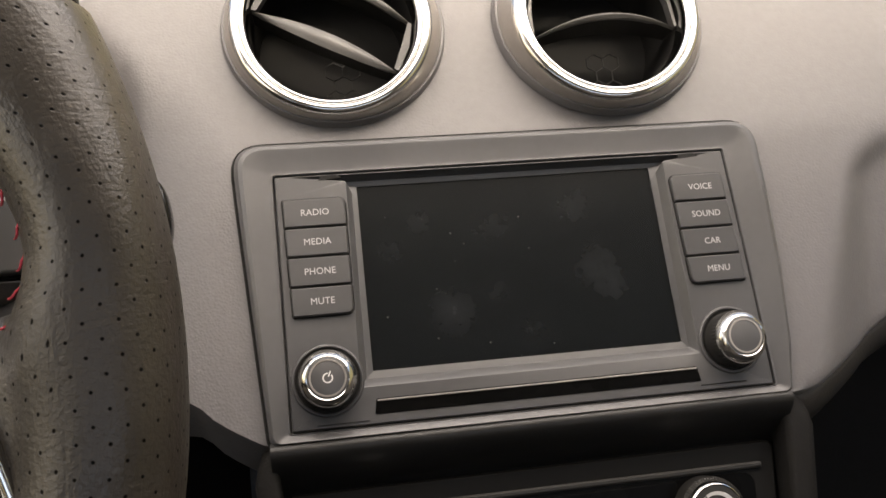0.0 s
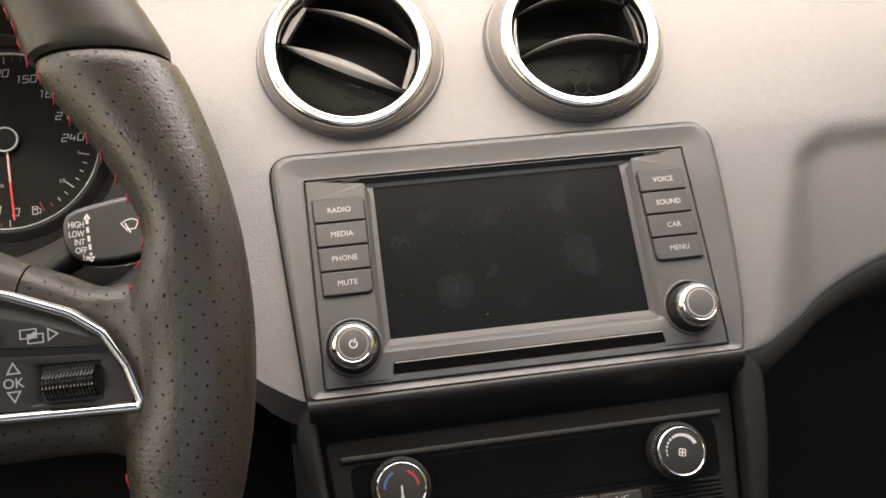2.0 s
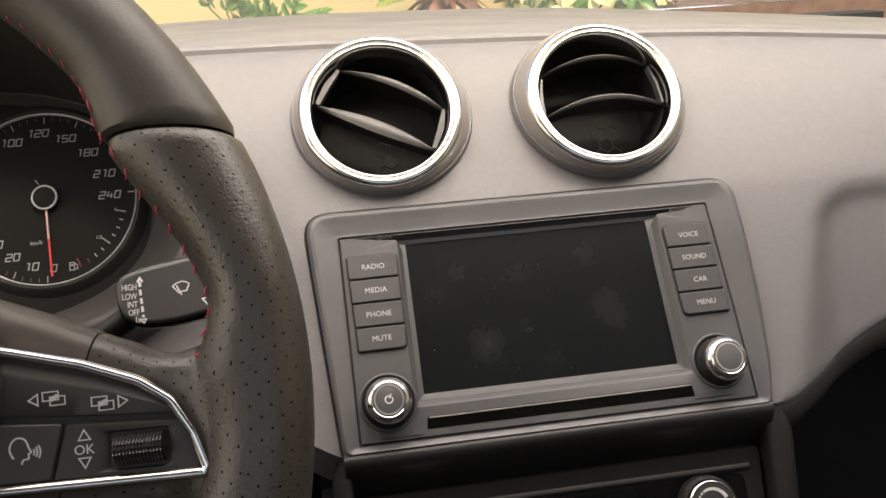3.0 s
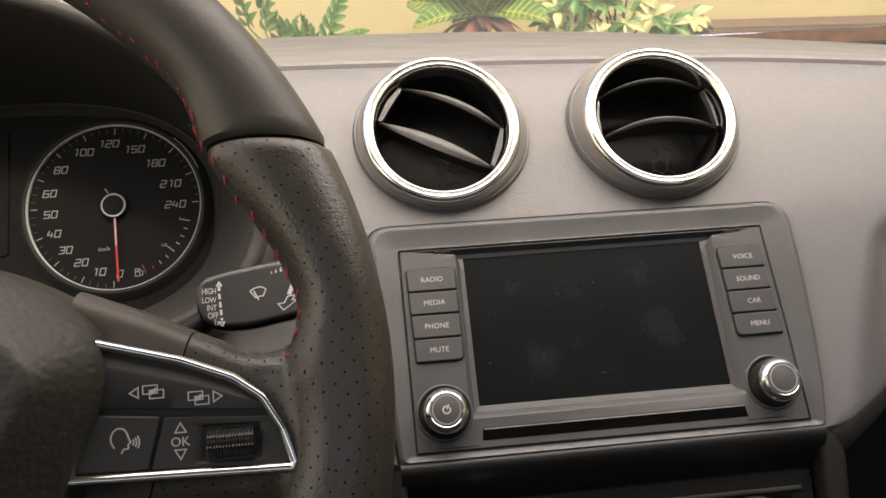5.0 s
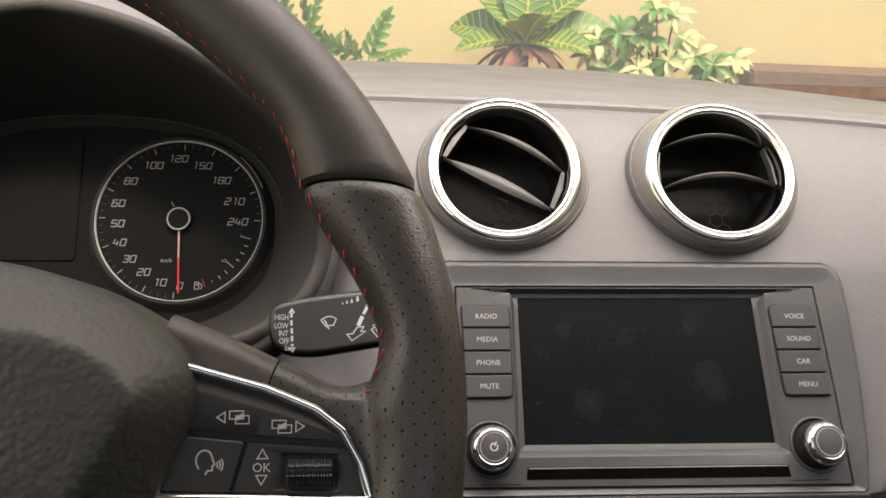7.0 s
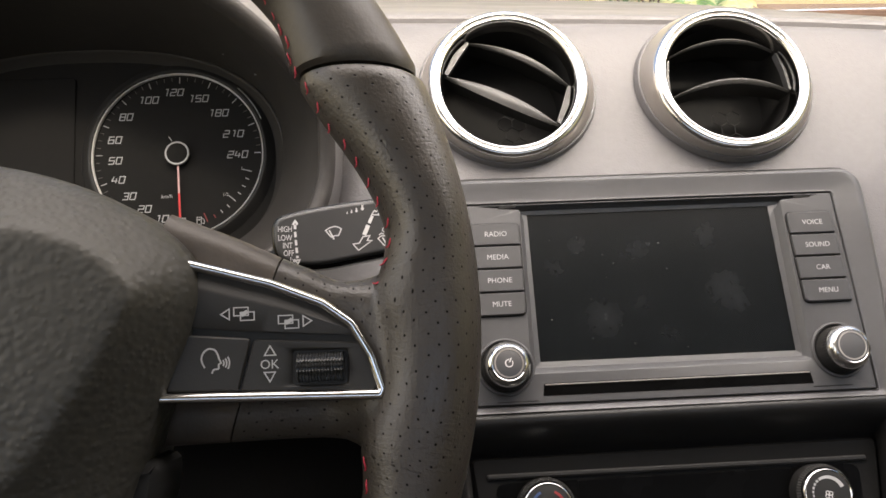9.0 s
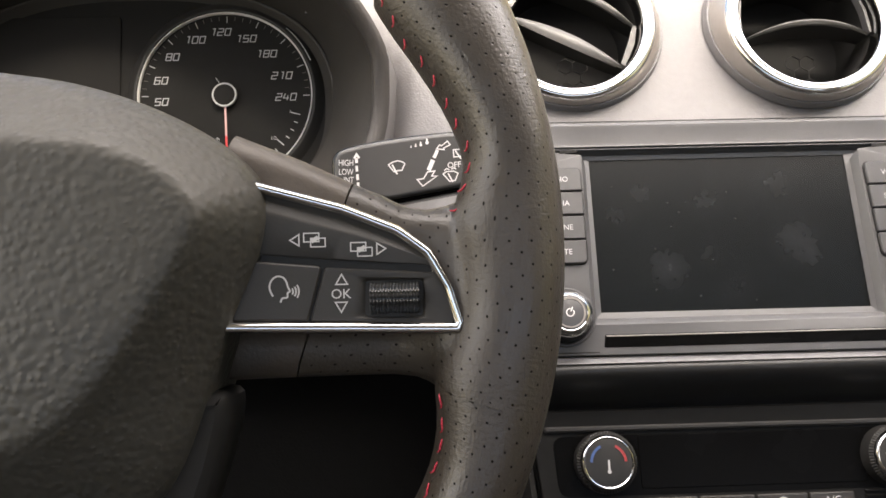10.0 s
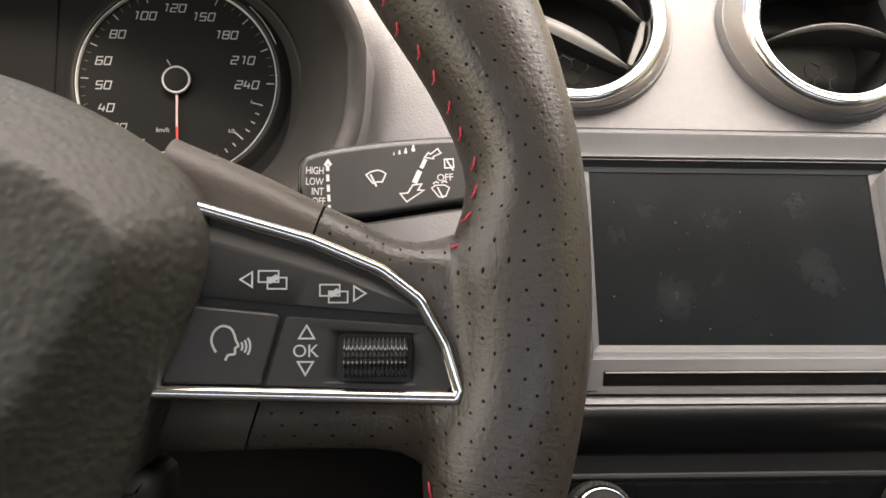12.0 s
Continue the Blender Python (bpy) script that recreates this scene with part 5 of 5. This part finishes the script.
def croton(x, y, rnd, size=1.0):
    r = plant_root("croton", x, y, "leafy plant with big green yellow-veined leaves in the planter")
    metric("stem", tube([(0, 0, -0.02), (0.006, 0, 0.12), (0, 0.01, 0.19)], [0.015, 0.013, 0.010], 8), STEM, r, Matrix())
    for k in range(26):
        old = leaf(rnd.uniform(0.14, 0.36), rnd.uniform(0.035, 0.065), 0.5, 6)
        metric("dry_leaf", old, DRY if k % 3 else REDLEAF, r, pose(0, 0, 0.15, 0, rnd.uniform(-14, 24), 13.8 * k + rnd.uniform(-10, 10)) @ pose(0, 0, 0, rnd.uniform(-50, 50), 0, 0), "brown dry leaf" if k % 3 else "dull red old leaf")
    for a, e, roll, L in ((180, 10, -52, 0.36), (4, 8, 52, 0.38), (172, 44, -34, 0.34), (16, 40, 36, 0.35), (96, 76, 0, 0.36), (205, -6, -30, 0.30), (-24, -4, 30, 0.30),
                          (62, 60, 22, 0.34), (128, 62, -22, 0.34), (250, 24, 0, 0.24), (300, 30, 0, 0.24)):
        L *= size * rnd.uniform(0.95, 1.05)
        g, v = variegated(L, L * rnd.uniform(0.44, 0.50))
        m = pose(0, 0, 0.175, 0, 0, a + rnd.uniform(-6, 6)) @ pose(0, 0, 0, 0, -e, 0) @ pose(0, 0, 0, roll, 0, 0)
        lf = metric("leaf", g, LEAF, r, m)
        metric("veins", v, LEAFY, lf, Matrix(), "yellow veins")


def umbrella_plant(x, rnd, heads):
    """heads: place along the wall, height over the root and share of pale leaves of each whorl."""
    r = plant_root("umbrella_plant", x, -0.40, "shrub with whorls of pale cream and green leaves", "shrub", "shrubs in the planter")
    for hx, hz, pale in heads:
        top = Vector((hx - x, rnd.uniform(-0.06, 0.06), hz - 0.72))
        metric("stem", tube([(0, 0, -0.02), tuple(top * 0.5 + Vector((0.01, 0.01, 0.01))), tuple(top)], [0.006, 0.005, 0.003], 6), STEM, r, Matrix())
        n = rnd.choice((8, 9, 10))
        facing = Matrix.Translation(top) @ pose(0, 0, 0, rnd.uniform(30, 75), rnd.uniform(-30, 30), 0)
        for k in range(n):
            L = rnd.uniform(0.085, 0.122)
            lf = leaf(L, L * rnd.uniform(0.29, 0.38), rnd.uniform(0.3, 0.7), 6)
            m = facing @ pose(0, 0, 0, 0, rnd.uniform(-30, 20), 360 * k / n + rnd.uniform(-12, 12))
            metric("leaf", lf, PALE if rnd.random() < pale else LEAF, r, m)


def cut_leaf(length, pairs=5):
    """A leaf cut into lobes nearly to its midrib, along x."""
    bm = tube([(0, 0, 0), (length * 0.5, 0, length * 0.06), (length * 0.96, 0, 0.0)], [0.005, 0.004, 0.002], 5)
    for k in range(pairs):
        f = (k + 0.35) / pairs
        for s in (-1, 1):
            lobe = leaf(length * (0.46 - 0.20 * f), length * 0.15, 0.35, 6)
            bm = join(bm, turn(lobe, pose(length * f * 0.92, 0, length * 0.2 * f * (1 - f), 0, 0, s * (62 - 26 * f))))
    bm = join(bm, turn(leaf(length * 0.3, length * 0.14, 0.3, 6), pose(length * 0.88, 0, 0)))
    return join(bm, turn(leaf(length * 0.98, length * 0.17, 0.06, 8), pose(0, 0, -length * 0.1, 0, 0, 0)))


def cut_leaf_plant(x, rnd, leaves):
    """leaves: place along the wall and height of the base, its rise in degrees, and the length."""
    r = plant_root("cut_leaf_plant", x, -0.40, "green plant with deeply cut lobed leaves", "plant")
    for bx, bz, rise, L in leaves:
        base = Vector((bx - x, rnd.uniform(-0.05, 0.05), bz - 0.72))
        metric("stem", tube([(0, 0, -0.02), tuple(base * 0.6 + Vector((0.01, 0, 0))), tuple(base)], [0.006, 0.005, 0.004], 6), LEAF, r, Matrix())
        metric("leaf", cut_leaf(L), LEAF, r, Matrix.Translation(base) @ pose(0, 0, 0, 0, -rise, 0) @ pose(0, 0, 0, rnd.uniform(45, 75), 0, 0))


rnd = random.Random(7)
croton(0.06, -0.42, rnd, 1.22)
umbrella_plant(0.64, rnd, ((0.70, 1.03, 0.9), (0.62, 1.05, 0.6), (0.75, 0.93, 0.9), (0.55, 0.98, 0.0), (0.60, 0.92, 0.05), (0.69, 0.84, 0.5), (0.80, 0.86, 0.8), (0.52, 0.93, 0.0)))
umbrella_plant(0.45, rnd, ((0.39, 0.90, 0.8), (0.34, 0.86, 0.6), (0.49, 0.83, 0.95), (0.57, 0.80, 0.95), (0.43, 0.80, 0.3), (0.47, 0.95, 0.1)))
umbrella_plant(0.92, rnd, ((0.97, 0.85, 0.95), (0.88, 0.83, 0.3), (0.95, 0.80, 0.8), (0.85, 0.79, 0.1)))
cut_leaf_plant(-0.97, rnd, ((-0.93, 0.79, 112, 0.30), (-0.98, 0.84, 74, 0.24), (-1.10, 0.86, 98, 0.26), (-0.90, 0.76, 60, 0.16)))
cut_leaf_plant(-0.72, rnd, ((-0.72, 0.79, 152, 0.22), (-0.70, 0.79, 64, 0.24), (-0.66, 0.78, 18, 0.16), (-0.74, 0.79, 120, 0.14)))
